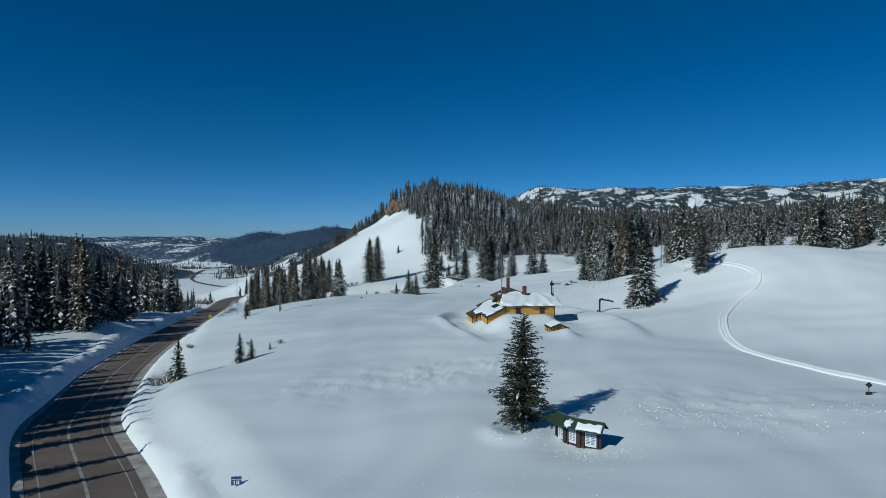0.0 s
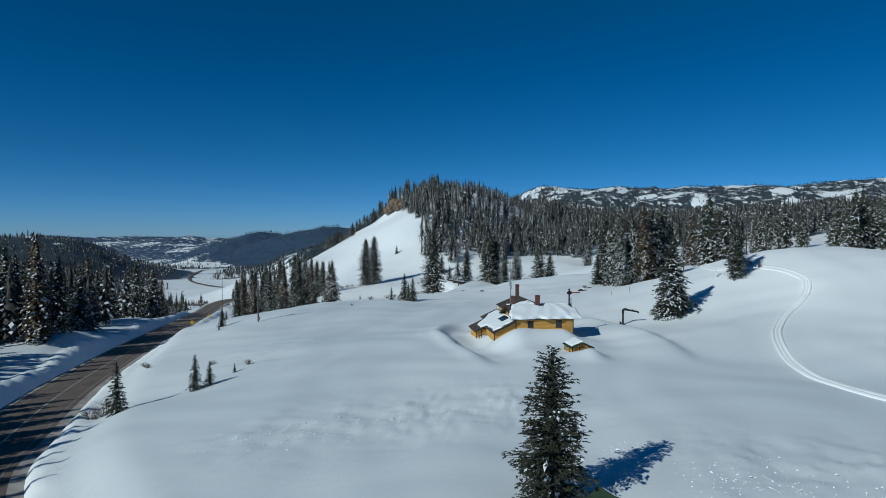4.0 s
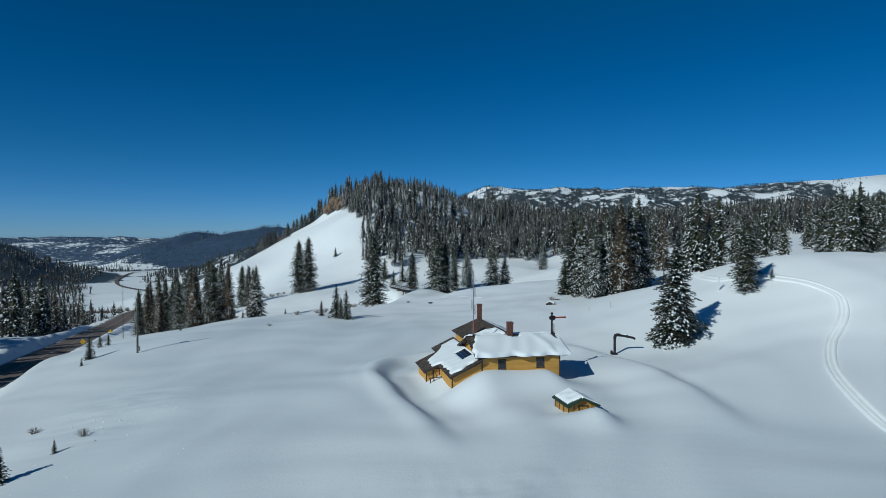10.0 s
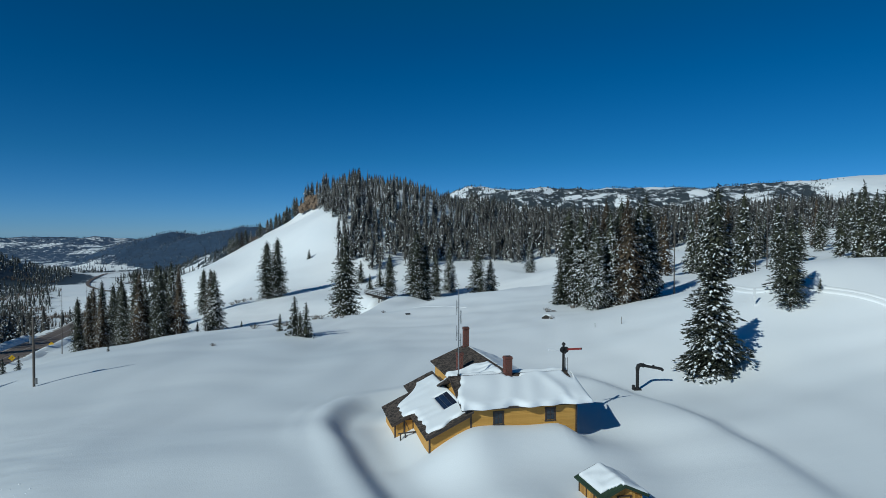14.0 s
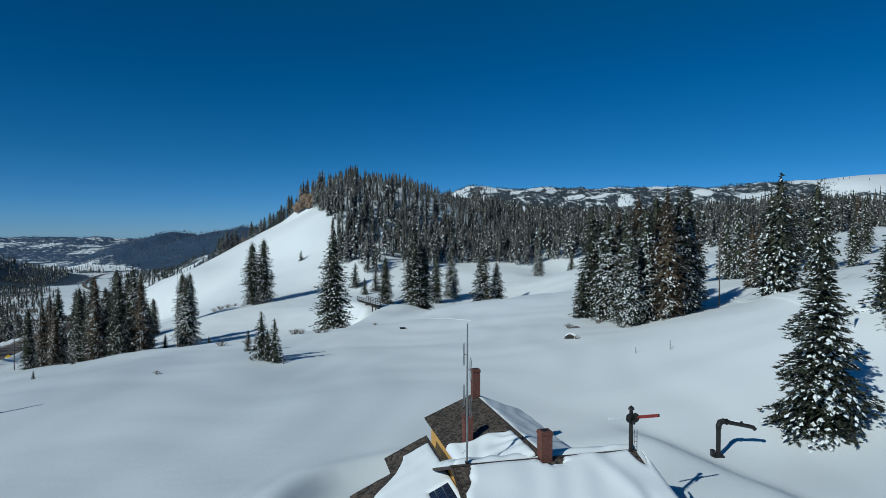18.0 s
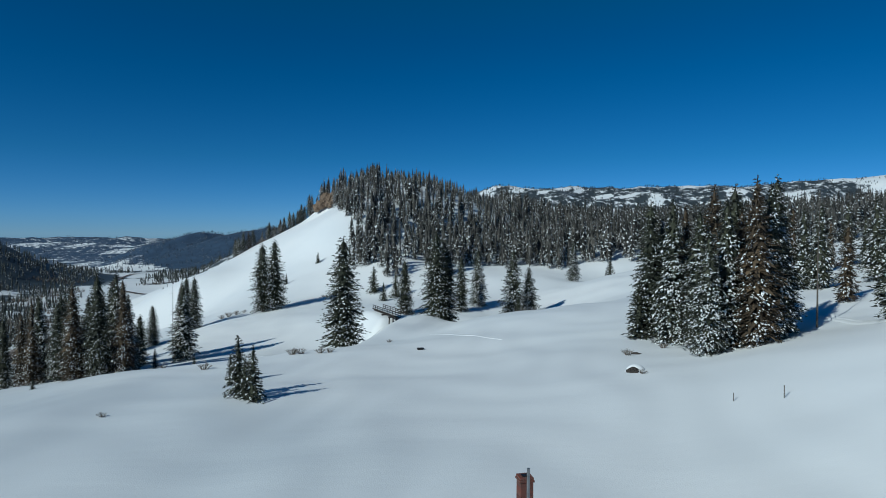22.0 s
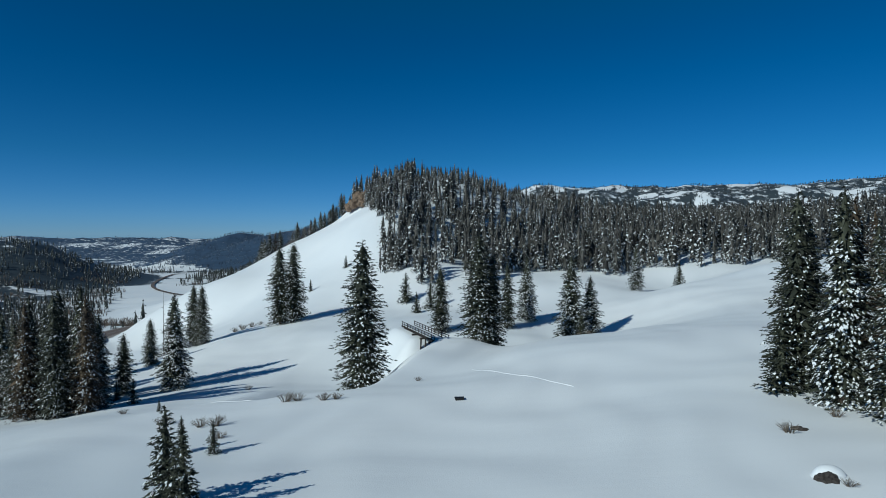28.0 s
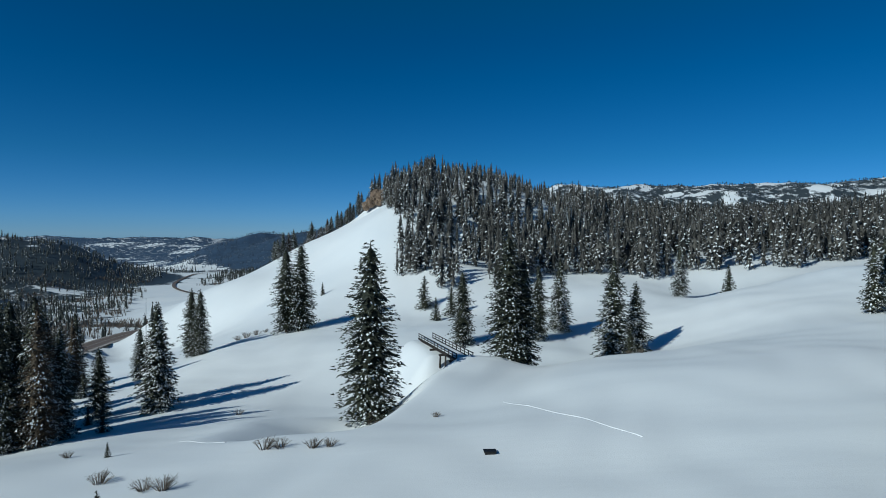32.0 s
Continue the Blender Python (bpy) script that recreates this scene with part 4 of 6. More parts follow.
FARK = [kind_of(51, 16, 2.6, 9, 1, 0.7, 2.0, trunk=False, core=(3, 3)), kind_of(52, 16, 2.2, 9, 1, 0.35, 2.0, trunk=False, core=(3, 3)), kind_of(53, 16, 2.8, 10, 1, 0.8, 2.1, trunk=False, core=(3, 3))]
TINY = [kind_of(61, 14, 5.0, 4, 1, 0.3, 3.2, trunk=False, core=(2, 3)), kind_of(62, 14, 4.4, 4, 1, 0.15, 3.2, trunk=False, core=(2, 3))]


def scatter(seed, n, x0, x1, y0, y1, keep, low, high, kinds):
    r = np.random.RandomState(seed)
    x, y, h = r.uniform(x0, x1, n), r.uniform(y0, y1, n), r.uniform(low, high, n)
    ok = keep(x, y)
    return [(a, b, c, int(k), t) for a, b, c, k, t in zip(x[ok], y[ok], h[ok], r.randint(0, kinds, ok.sum()), r.uniform(0, 6.3, ok.sum()))]


def hill_wood(x, y):
    edge = np.interp(y, (388, 438, 446, 470, 500, 548, 572, 600), (-34, -40, -54, -59, -62, -66, -84, -92)) + 3 * ripple(x, y, 14, 4.0)
    gully = (np.hypot(x + 62, y - 476) < 9) | (np.hypot(x + 68, y - 490) < 9)
    thin = (x < -54) & (ripple(x, y, 9, 5.0) > 0.2)
    front = np.interp(x, (-40, -28, -12, 2, 18, 36, 60, 80, 120), (392, 377, 366, 370, 384, 392, 390, 386, 384)) + 6 * ripple(x, y, 40, 2.0)
    clear = ripple(x, y, 75, 3.0) > 0.93
    return (x > edge + 2 * ripple(x, y, 20, 1.0)) & (y > front) & ~clear & ~gully & ~thin


def left_wood(x, y):
    d, side, _ = near_road(x, y, ROAD_LINE)
    lip = (side < 0) & (d > np.where(y < 118, 36, 18) + 5 * ripple(x, y, 35, 2.0))
    return lip & ~((y > 520) & (x > -0.52 * y) & (x < -0.38 * y)) & (ripple(x, y, 120, 4.0) < 0.62)


def valley_wood(x, y):
    meadow = open_meadow(x, y)
    flats = (y > 2250) & (np.abs(x + 0.56 * y) < 200)
    hills = (np.hypot(x + 915, y - 2550) < 400) | (np.hypot(x + 600, y - 2450) < 480) | (np.hypot(x + 1130, y - 1480) < 430) | (np.hypot(x + 1500, y - 1100) < 420)
    return (x < -75 - 0.2 * y) & ~flats & ~meadow & ~((y > 600) & (y < 890) & (x > -0.55 * y) & (x < -0.33 * y)) & (hills | (ripple(x, y, 260, 2.0) < 0.45))


def mesa_wood(x, y):
    return (ripple(x, y, 330, 2.2) + 0.6 * ripple(x, y, 120, 1.2) < 0.35) & (np.hypot(x - 2230, y - 2700) > 560 + 90 * ripple(x, y, 110, 2.0))


on_hill = [(x, y, h * (0.85 if y > 450 and x < -35 else 0.58 if y > 480 and x < 50 else 1.0), k, a) for x, y, h, k, a in scatter(1, 5000, -130, 330, 350, 690, hill_wood, 11, 22, 7)]
wood("hill_wood", "dense snow-dusted spruce wood covering the hill", on_hill, MID, [WOOD_NEEDLES, BRANCH_SNOW])
wood("roadside_wood", "dark spruce wood beyond the highway", scatter(2, 1900, -420, -70, 95, 560, left_wood, 12, 25, 7), MID, [WOOD_NEEDLES, BRANCH_SNOW])
wood("ridge_wood", "spruces behind the hill's shoulder", scatter(3, 900, -330, 900, 560, 1300, lambda x, y: (x > 330) | (y > 690) & (x > -60) | (x < -95) & (y < 700) & (x > -150 + 0.0 * y), 12, 20, 3), FARK, [FAR_NEEDLES, BRANCH_SNOW])
wood("shoulder_wood", "spruces behind the hill's rocky shoulder", scatter(9, 150, -170, -100, 560, 680, lambda x, y: x < -112 - 0.15 * (y - 560), 6, 11, 7), MID, [WOOD_NEEDLES, BRANCH_SNOW])
wood("meadow_edge_wood", "young spruces in rows along the valley meadow", scatter(12, 420, -480, -200, 590, 860, lambda x, y: (x > -0.56 * y) & (x < -0.34 * y) & (ripple(x, y, 60, 2.0) > -0.1), 4, 9, 7), MID, [WOOD_NEEDLES, BRANCH_SNOW])
in_valley = scatter(5, 17000, -1900, -60, 480, 2900, valley_wood, 11, 18, 3)
wood("valley_wood", "dark woods on the valley floor", [p for p in in_valley if p[1] < 1900], FARK, [FAR_NEEDLES, BRANCH_SNOW])
wood("valley_hill_wood", "dark woods on the hills beyond the valley, tinted blue for haze", [(a, b, 0.6 * h, k, t) for a, b, h, k, t in in_valley if b >= 1900], FARK, [HAZED_NEEDLES, BRANCH_SNOW])
wood("plateau_wood", "dark woods on the far plateau", scatter(6, 10000, 60, 1900, 1000, 3000, mesa_wood, 6, 10, 2), TINY, [FAR_NEEDLES, BRANCH_SNOW])
wood("distant_wood", "wooded slopes of the distant range, tinted blue for haze", scatter(7, 7000, -4300, -300, 2600, 4700, lambda x, y: ripple(x, y, 420, 5.0) + 0.7 * ripple(x, y, 170, 3.0) < 0.25, 6, 10, 2), TINY, [HAZED_NEEDLES, BRANCH_SNOW])


# ---- the yellow station house (local: u along the front, v to the back) ----
house = empty("station_house", Matrix.Translation(HOUSE_AT) @ Matrix.Rotation(radians(HOUSE_TURN), 4, 'Z'), "ochre clapboard railway house half buried in snow", "house")


def prism(outline, y0, y1):
    """An outline in x and z, drawn out along y."""
    bm = bmesh.new()
    a = [bm.verts.new((x, y0, z)) for x, z in outline]
    b = [bm.verts.new((x, y1, z)) for x, z in outline]
    n = len(outline)
    bm.faces.new(a)
    bm.faces.new(b[::-1])
    for i in range(n):
        bm.faces.new((a[i], b[i], b[(i + 1) % n], a[(i + 1) % n]))
    bmesh.ops.recalc_face_normals(bm, faces=bm.faces)
    return bm


def turn_z(bm, quarter=1):
    bm.transform(Matrix.Rotation(quarter * math.pi / 2, 4, 'Z'))
    return bm


RIDGE, EAVE, PITCH = 7.75, 5.85, 0.44
front_wall = part("wall", box(-2.45, 7.5, 0, 0.2, 0.5, 5.95), YELLOW, house, "ochre clapboard wall")
part("wall", turn_z(prism([(0.2, 0.5), (8.4, 0.5), (8.4, 5.95), (4.3, 7.6), (0.2, 5.95)], -7.5, -7.3)), YELLOW, house, "ochre clapboard gable wall")
left_wall = part("wall", turn_z(prism([(0.2, 0.5), (8.4, 0.5), (8.4, 5.95), (4.3, 7.6), (0.2, 5.95)], 2.25, 2.45)), YELLOW, house, "ochre clapboard gable wall")
part("wall", box(-2.45, 7.5, 8.4, 8.6, 0.5, 5.95), YELLOW, house)
lean_front = part("wall", prism([(-6.15, 0.5), (-2.45, 0.5), (-2.45, 5.6), (-6.15, 3.86)], 0.003, 0.2), YELLOW, house, "ochre clapboard wall of the lean-to")
part("wall", box(-6.15, -5.97, 0.2, 6.9, 0.5, 3.85), YELLOW, house, "ochre board wall in shade")
porch_wall = part("wall", prism([(-7.95, 0.5), (-6.15, 0.5), (-6.15, 3.86), (-7.95, 3.02)], 6.9, 7.1), YELLOW, house, "ochre board wall of the porch")
side_wall = part("wall", box(-7.95, -7.77, 7.1, 12.6, 0.5, 3.0), YELLOW, house, "ochre board wall")
part("wall", turn_z(prism([(8.6, 0.5), (18.2, 0.5), (18.2, 6.3), (8.6, 6.3)], 1.2, 1.4)), YELLOW, house)
part("wall", box(5.6, 5.8, 8.6, 18.2, 0.5, 6.3), YELLOW, house)
part("wall", prism([(-1.4, 0.5), (5.8, 0.5), (5.8, 6.3), (2.2, 7.85), (-1.4, 6.3)], 18.0, 18.2), YELLOW, house)

# clapboards of the walls in view
clap = mesh_of("clapboard", [(0, -0.028, 0), (1, -0.028, 0), (1, -0.006, 0.135), (0, -0.006, 0.135), (0, 0, 0), (1, 0, 0), (1, 0, 0.135), (0, 0, 0.135)], [(0, 1, 2, 3), (4, 5, 1, 0), (3, 2, 6, 7), (0, 3, 7, 4), (1, 5, 6, 2)], YELLOW)
WINDOWS = ((0.06, 4.95, 0.98, 1.2), (4.95, 5.0, 1.02, 1.2))
for i in range(22):
    z = 2.9 + 0.138 * i
    if z + 0.13 > 5.9:
        break
    cuts = [-2.33]
    for cx, cz, w, h in WINDOWS:
        if cz - h / 2 - 0.1 < z + 0.07 < cz + h / 2 + 0.1:
            cuts += [cx - w / 2, cx + w / 2]
    cuts.append(7.38)
    for a, b in zip(cuts[::2], cuts[1::2]):
        child("clapboard", clap, front_wall, m=pose(a, 0, z) @ Matrix.Diagonal((b - a, 1, 1, 1)))
for i in range(22):
    z = 1.9 + 0.138 * i
    a = max(-6.03, -6.15 + (z + 0.14 - 3.86) / 0.47)
    if a < -2.9:
        child("clapboard", clap, lean_front, m=pose(a, 0.003, z) @ Matrix.Diagonal((-2.5 - a, 1, 1, 1)))
for i in range(20):
    z = 4.6 + 0.138 * i
    half = min(4.1, (7.55 - z - 0.14) / 0.404)
    if half > 0.2:
        child("clapboard", clap, left_wall, m=pose(-2.45, 4.3 + half, z, 0, 0, -90) @ Matrix.Diagonal((2 * half, 1, 1, 1)))
batten = mesh_of("board", [(0, -0.025, 0), (0.19, -0.025, 0), (0.19, -0.025, 1), (0, -0.025, 1), (0, 0, 0), (0.19, 0, 0), (0.19, 0, 1), (0, 0, 1)], [(0, 1, 2, 3), (4, 0, 3, 7), (1, 5, 6, 2), (3, 2, 6, 7), (0, 4, 5, 1)], YELLOW)
for i in range(27):
    v = 7.15 + 0.2 * i
    child("board", batten, side_wall, m=pose(-7.95, v + 0.19, 0.6, 0, 0, -90) @ Matrix.Diagonal((1, 1, 2.3, 1)))
for i in range(4):
    child("board", batten, porch_wall, m=pose(-7.93 + 0.2 * i, 6.9, 0.6) @ Matrix.Diagonal((1, 1, 2.42 + 0.07 * i, 1)))

# dark corner boards and rake boards
for a, b in (((-2.45, -0.03, 0.5), (-2.45, -0.03, 5.9)), ((7.48, -0.03, 0.5), (7.48, -0.03, 5.9)), ((-6.13, -0.03, 0.5), (-6.13, -0.03, 3.85)), ((-7.95, 6.87, 0.5), (-7.95, 6.87, 3.0))):
    part("corner_board", beam(a, b, 0.14, 0.06, bevel=0.01), TRIM, house, "dark brown corner board")
for a, b in (((-3.28, -0.27, 5.87), (-3.28, 4.3, 7.70)), ((-3.28, 9.1, 5.78), (-3.28, 4.3, 7.70)), ((8.42, -0.27, 5.87), (8.42, 4.3, 7.70)), ((8.42, 9.1, 5.78), (8.42, 4.3, 7.70)), ((-6.5, -0.42, 3.62), (-2.5, -0.42, 5.50)), ((-8.3, 6.5, 2.82), (-6.5, 6.5, 3.66)), ((-3.3, -0.27, 5.9), (8.45, -0.27, 5.9)), ((-1.8, 18.55, 6.2), (2.2, 18.55, 7.9)), ((6.2, 18.55, 6.2), (2.2, 18.55, 7.9))):
    part("rake_board", beam(a, b, 0.05, 0.2), TRIM, house, "dark brown eaves board")


# windows: dark casing, sashes and panes
def window(cx, cz, w, h, parent):
    win = part("window", box(cx - w / 2 + 0.1, cx + w / 2 - 0.1, -0.012, 0.05, cz - h / 2 + 0.1, cz + h / 2 - 0.1), IRON, parent, "two-sash window with dark brown casing")
    for x0, x1, z0, z1 in ((cx - w / 2, cx - w / 2 + 0.13, cz - h / 2, cz + h / 2), (cx + w / 2 - 0.13, cx + w / 2, cz - h / 2, cz + h / 2), (cx - w / 2 - 0.04, cx + w / 2 + 0.04, cz + h / 2 - 0.15, cz + h / 2 + 0.02), (cx - w / 2 - 0.05, cx + w / 2 + 0.05, cz - h / 2 - 0.05, cz - h / 2 + 0.07)):
        part("casing", box(x0, x1, -0.06, 0.0, z0, z1, 0.012), TRIM, win)
    iw, ih = (w - 0.3) / 2, (h - 0.32) / 2
    for i in (0, 1):
        for j in (0, 1):
            x0, z0 = cx - w / 2 + 0.14 + i * (iw + 0.02), cz - h / 2 + 0.12 + j * (ih + 0.05)
            part("pane", box(x0, x0 + iw - 0.02, -0.025 - 0.01 * j, -0.019 - 0.01 * j, z0, z0 + ih - 0.02), GLASS, win, "dark reflecting pane")
    part("sash", box(cx - 0.02, cx + 0.02, -0.04, -0.02, cz - h / 2 + 0.1, cz + h / 2 - 0.14), TRIM, win, "dark sash bar")
    part("sash", box(cx - w / 2 + 0.13, cx + w / 2 - 0.13, -0.042, -0.02, cz - 0.03, cz + 0.02), TRIM, win, "dark meeting rail")


for win in WINDOWS:
    window(*win, house)

# porch door with its dark frame and brace
door = part("door", box(-7.0, -6.2, 6.85, 6.9, 1.2, 3.25, 0.01), YELLOW, house, "ochre plank door with dark frame")
part("frame", box(-7.12, -6.98, 6.8, 6.9, 1.0, 3.35), TRIM, door, "dark door post")
part("frame", box(-6.26, -6.15, 6.8, 6.9, 1.0, 3.6), TRIM, door, "dark door post")
part("frame", box(-7.12, -6.15, 6.8, 6.9, 3.22, 3.36), TRIM, door, "dark door head")
part("brace", beam((-6.95, 6.83, 3.1), (-6.3, 6.83, 1.5), 0.09, 0.04), TRIM, door, "dark slanting brace")


# ---- roofs: a deck, courses of shingles where bare, and the snow ----
def slab(corners, thick=0.12):
    """A sloping board with the given upper corners."""
    bm = bmesh.new()
    top = [bm.verts.new(c) for c in corners]
    low = [bm.verts.new((c[0], c[1], c[2] - thick)) for c in corners]
    n = len(corners)
    bm.faces.new(top)
    bm.faces.new(low[::-1])
    for i in range(n):
        bm.faces.new((top[i], low[i], low[(i + 1) % n], top[(i + 1) % n]))
    bmesh.ops.recalc_face_normals(bm, faces=bm.faces)
    return bm


def lean_z(u):
    return 5.72 + 0.47 * (u + 2.45)


roofs = [part("roof", slab([(-3.35, -0.3, EAVE + 0.098), (8.5, -0.3, EAVE + 0.098), (8.5, 4.3, RIDGE), (-3.35, 4.3, RIDGE)]), SHINGLE, house, "dark weathered shingle roof under snow"),
         part("roof", slab([(8.5, 9.15, EAVE), (-3.35, 9.15, EAVE), (-3.35, 4.3, RIDGE), (8.5, 4.3, RIDGE)]), SHINGLE, house, "dark weathered shingle roof under snow"),
         part("roof", slab([(-2.3, -0.5, lean_z(-2.3)), (-6.55, -0.5, lean_z(-6.55)), (-6.55, 6.5, lean_z(-6.55)), (-8.35, 6.5, lean_z(-8.35)), (-8.35, 12.9, lean_z(-8.35)), (-5.5, 12.9, lean_z(-5.5)), (-5.5, 15.9, lean_z(-5.5)), (-2.3, 15.9, lean_z(-2.3))]), SHINGLE, house, "lean-to roof, bare shingles at its edge"),
         part("roof", slab([(2.2, 4.6, 8.0), (2.2, 18.7, 8.0), (-1.85, 18.7, 6.3), (-1.85, 4.6, 6.3)]), SHINGLE, house, "sun-bared brown shingle slope"),
         part("roof", slab([(2.2, 18.7, 8.0), (2.2, 4.6, 8.0), (6.25, 4.6, 6.3), (6.25, 18.7, 6.3)]), SHINGLE, house, "shingle slope under snow")]


def courses(parent, a, b, down, count, seed, jag=0.05):
    """Rows of overlapping shingles: a to b along the top, down the slope."""
    r = np.random.RandomState(seed)
    a, b, down = Vector(a), Vector(b), Vector(down)
    along = (b - a)
    n = max(2, int(along.length / 0.22))
    up = along.cross(down).normalized()
    up = up if up.z > 0 else -up
    V, F = [], []
    for i in range(count):
        for j in range(n):
            if r.uniform() < 0.03:
                continue
            q0, q1 = (j + 0.04) / n, (j + 0.96) / n
            s0, s1 = i / count, (i + 1.25 + jag * r.uniform(-3, 3)) / count
            h0, h1 = 0.004, 0.022 + 0.02 * r.uniform()
            k = len(V)
            for q, s, h in ((q0, s0, h0), (q1, s0, h0), (q1, s1, h1), (q0, s1, h1), (q1, s1, 0.0), (q0, s1, 0.0)):
                V.append(a + along * q + down * s + up * h)
            F += [(k, k + 1, k + 2, k + 3), (k + 3, k + 2, k + 4, k + 5)]
    return tagged(child("shingles", mesh_of("shingles", V, F, SHINGLE), parent), kind="stuff")


courses(roofs[3], (2.2, 4.6, 8.0), (2.2, 18.7, 8.0), (-4.05, 0, -1.7), 26, 1)
courses(roofs[2], (-5.6, -0.5, lean_z(-5.6)), (-5.6, 6.5, lean_z(-5.6)), (-0.97, 0, -0.456), 7, 2)
courses(roofs[2], (-6.0, 6.5, lean_z(-6.0)), (-6.0, 12.9, lean_z(-6.0)), (-2.37, 0, -1.114), 16, 3)
courses(roofs[2], (-2.6, 11.4, lean_z(-2.6)), (-2.6, 15.9, lean_z(-2.6)), (-2.9, 0, -1.363), 19, 4)
courses(roofs[2], (-2.4, -0.5, lean_z(-2.4)), (-2.4, 0.3, lean_z(-2.4)), (-4.1, 0, -1.927), 26, 5)
courses(roofs[0], (-3.35, 4.2, RIDGE - 0.04), (-2.6, 4.2, RIDGE - 0.04), (0, -4.48, -1.755), 28, 6)
courses(roofs[0], (7.9, 4.25, RIDGE - 0.02), (8.5, 4.25, RIDGE - 0.02), (0, -1.3, -0.509), 9, 7)
courses(roofs[0], (2.0, 4.25, RIDGE - 0.02), (3.4, 4.25, RIDGE - 0.02), (0, -1.0, -0.392), 7, 8)
part("ridge_cap", beam((-3.4, 4.3, RIDGE + 0.03), (8.55, 4.3, RIDGE + 0.03), 0.24, 0.06, bevel=0.02), TRIM, house, "dark ridge board")
part("ridge_cap", beam((2.2, 4.5, 8.03), (2.2, 18.75, 8.03), 0.06, 0.24, bevel=0.02), TRIM, house, "dark ridge board")


def snow_sheet(name, parent, u0, u1, v0, v1, base, depth, nu=60, nv=48, label="thick smooth snow lying on the roof", warp=None):
    """A layer of snow over a rectangle: base(u, v) is the height of what it lies on, depth(u, v) its thickness, warp moves its outline."""
    u, v = np.meshgrid(np.linspace(u0, u1, nu), np.linspace(v0, v1, nv))
    t = depth(u, v)
    on = t > -1e-6
    if warp:
        u, v = warp(u, v)
    low = base(u, v)
    cell = (on[:-1, :-1].astype(int) + on[1:, :-1] + on[1:, 1:] + on[:-1, 1:]) >= 3
    V = np.concatenate([np.stack([u, v, low + np.maximum(t, 0.0)], -1).reshape(-1, 3), np.stack([u, v, low - 0.02 + 0 * t], -1).reshape(-1, 3)])
    n = u.size
    ids = np.arange(n).reshape(u.shape)
    F = []
    for i in range(nv - 1):
        for j in range(nu - 1):
            if cell[i, j]:
                a, b, c, d = ids[i, j], ids[i, j + 1], ids[i + 1, j + 1], ids[i + 1, j]
                F.append((a, b, c, d))
                F.append((d + n, c + n, b + n, a + n))
                for (p, q), (di, dj) in (((a, b), (-1, 0)), ((b, c), (0, 1)), ((c, d), (1, 0)), ((d, a), (0, -1))):
                    ii, jj = i + di, j + dj
                    if not (0 <= ii < nv - 1 and 0 <= jj < nu - 1) or not cell[ii, jj]:
                        F.append((q, p, p + n, q + n))
    return child(name, mesh_of(name, V, F, SNOW_CAP, smooth=True), parent, label)


def rounded(edge, reach):
    return np.sqrt(np.clip(edge / reach, 0, 1) * (2 - np.clip(edge / reach, 0, 1)))


def main_snow(u, v):
    edge = np.minimum(np.minimum(u + 3.25 - 0.75 * smooth_step(1.6, 3.6, v) - 0.06 * np.sin(5 * v), 8.9 - u), np.minimum(4.17 - v, v + 0.5))
    hole = np.minimum(np.hypot((u - 2.75) / 1.0, (v - 4.1) / 0.8) - 0.75 - 0.12 * ripple(u, v, 0.9, 1.0), np.hypot((u - 8.35) / 0.45, (v - 4.2) / 1.2) - 1.0)
    edge = np.minimum(edge, hole * 0.8)
    fold = 0.06 * ripple(u, v, 4.4, 1.5) + 0.14 * np.exp(-(((u - 5.2 - 0.35 * (4.3 - v)) / 0.7) ** 2)) - 0.16 * np.exp(-(((u - 7.0) / 0.5) ** 2 + ((v + 0.1) / 0.9) ** 2))
    return np.where(edge >= 0, rounded(edge, 0.55) * (0.34 + 0.03 * (4.3 - v) + fold), -1)


def main_warp(u, v):
    f, g = smooth_step(1.6, -0.5, v), 0.4 * smooth_step(0.5, -2.7, u)
    return u + g * (0.30 * ripple(0 * u, v, 2.6, 1.0) + 0.12 * (v - 2)), v + f * (0.26 * np.sin(u * 1.1 + 0.7 * np.sin(u * 0.63)) * np.sin(0.37 * u + 1) - 0.10 * np.sin(2.9 * u))


snow_sheet("roof_snow", roofs[0], -3.3, 8.9, -0.5, 4.17, lambda u, v: np.where(v > -0.3, EAVE + (RIDGE - EAVE) * (v + 0.55) / 4.85, EAVE + 0.10 - 0.1 * (-0.3 - v)) + 0.01, main_snow, 150, 80, warp=main_warp)
snow_sheet("roof_snow", roofs[1], -3.2, 8.8, 4.42, 9.6, lambda u, v: RIDGE - (RIDGE - EAVE) * (v - 4.3) / 4.85 + 0.01, lambda u, v: rounded(np.minimum(np.minimum(u + 3.2, 8.8 - u), np.minimum(v - 4.42, 9.6 - v)), 0.6) * (0.42 + 0.10 * ripple(u, v, 3.1, 2.0)), 50, 24)


def lean_snow(u, v):
    edge = np.minimum(np.minimum(u + 6.15, -2.5 - u), np.minimum(v - 0.1, 14.2 - v))
    edge = np.minimum(edge, np.maximum(np.maximum(-4.0 - u, u + 2.9), np.maximum(3.1 - v, v - 7.0)))
    return np.where(edge >= 0, rounded(edge, 0.45) * (0.26 + 0.03 * ripple(u, v, 2.8, 3.0)), -1)


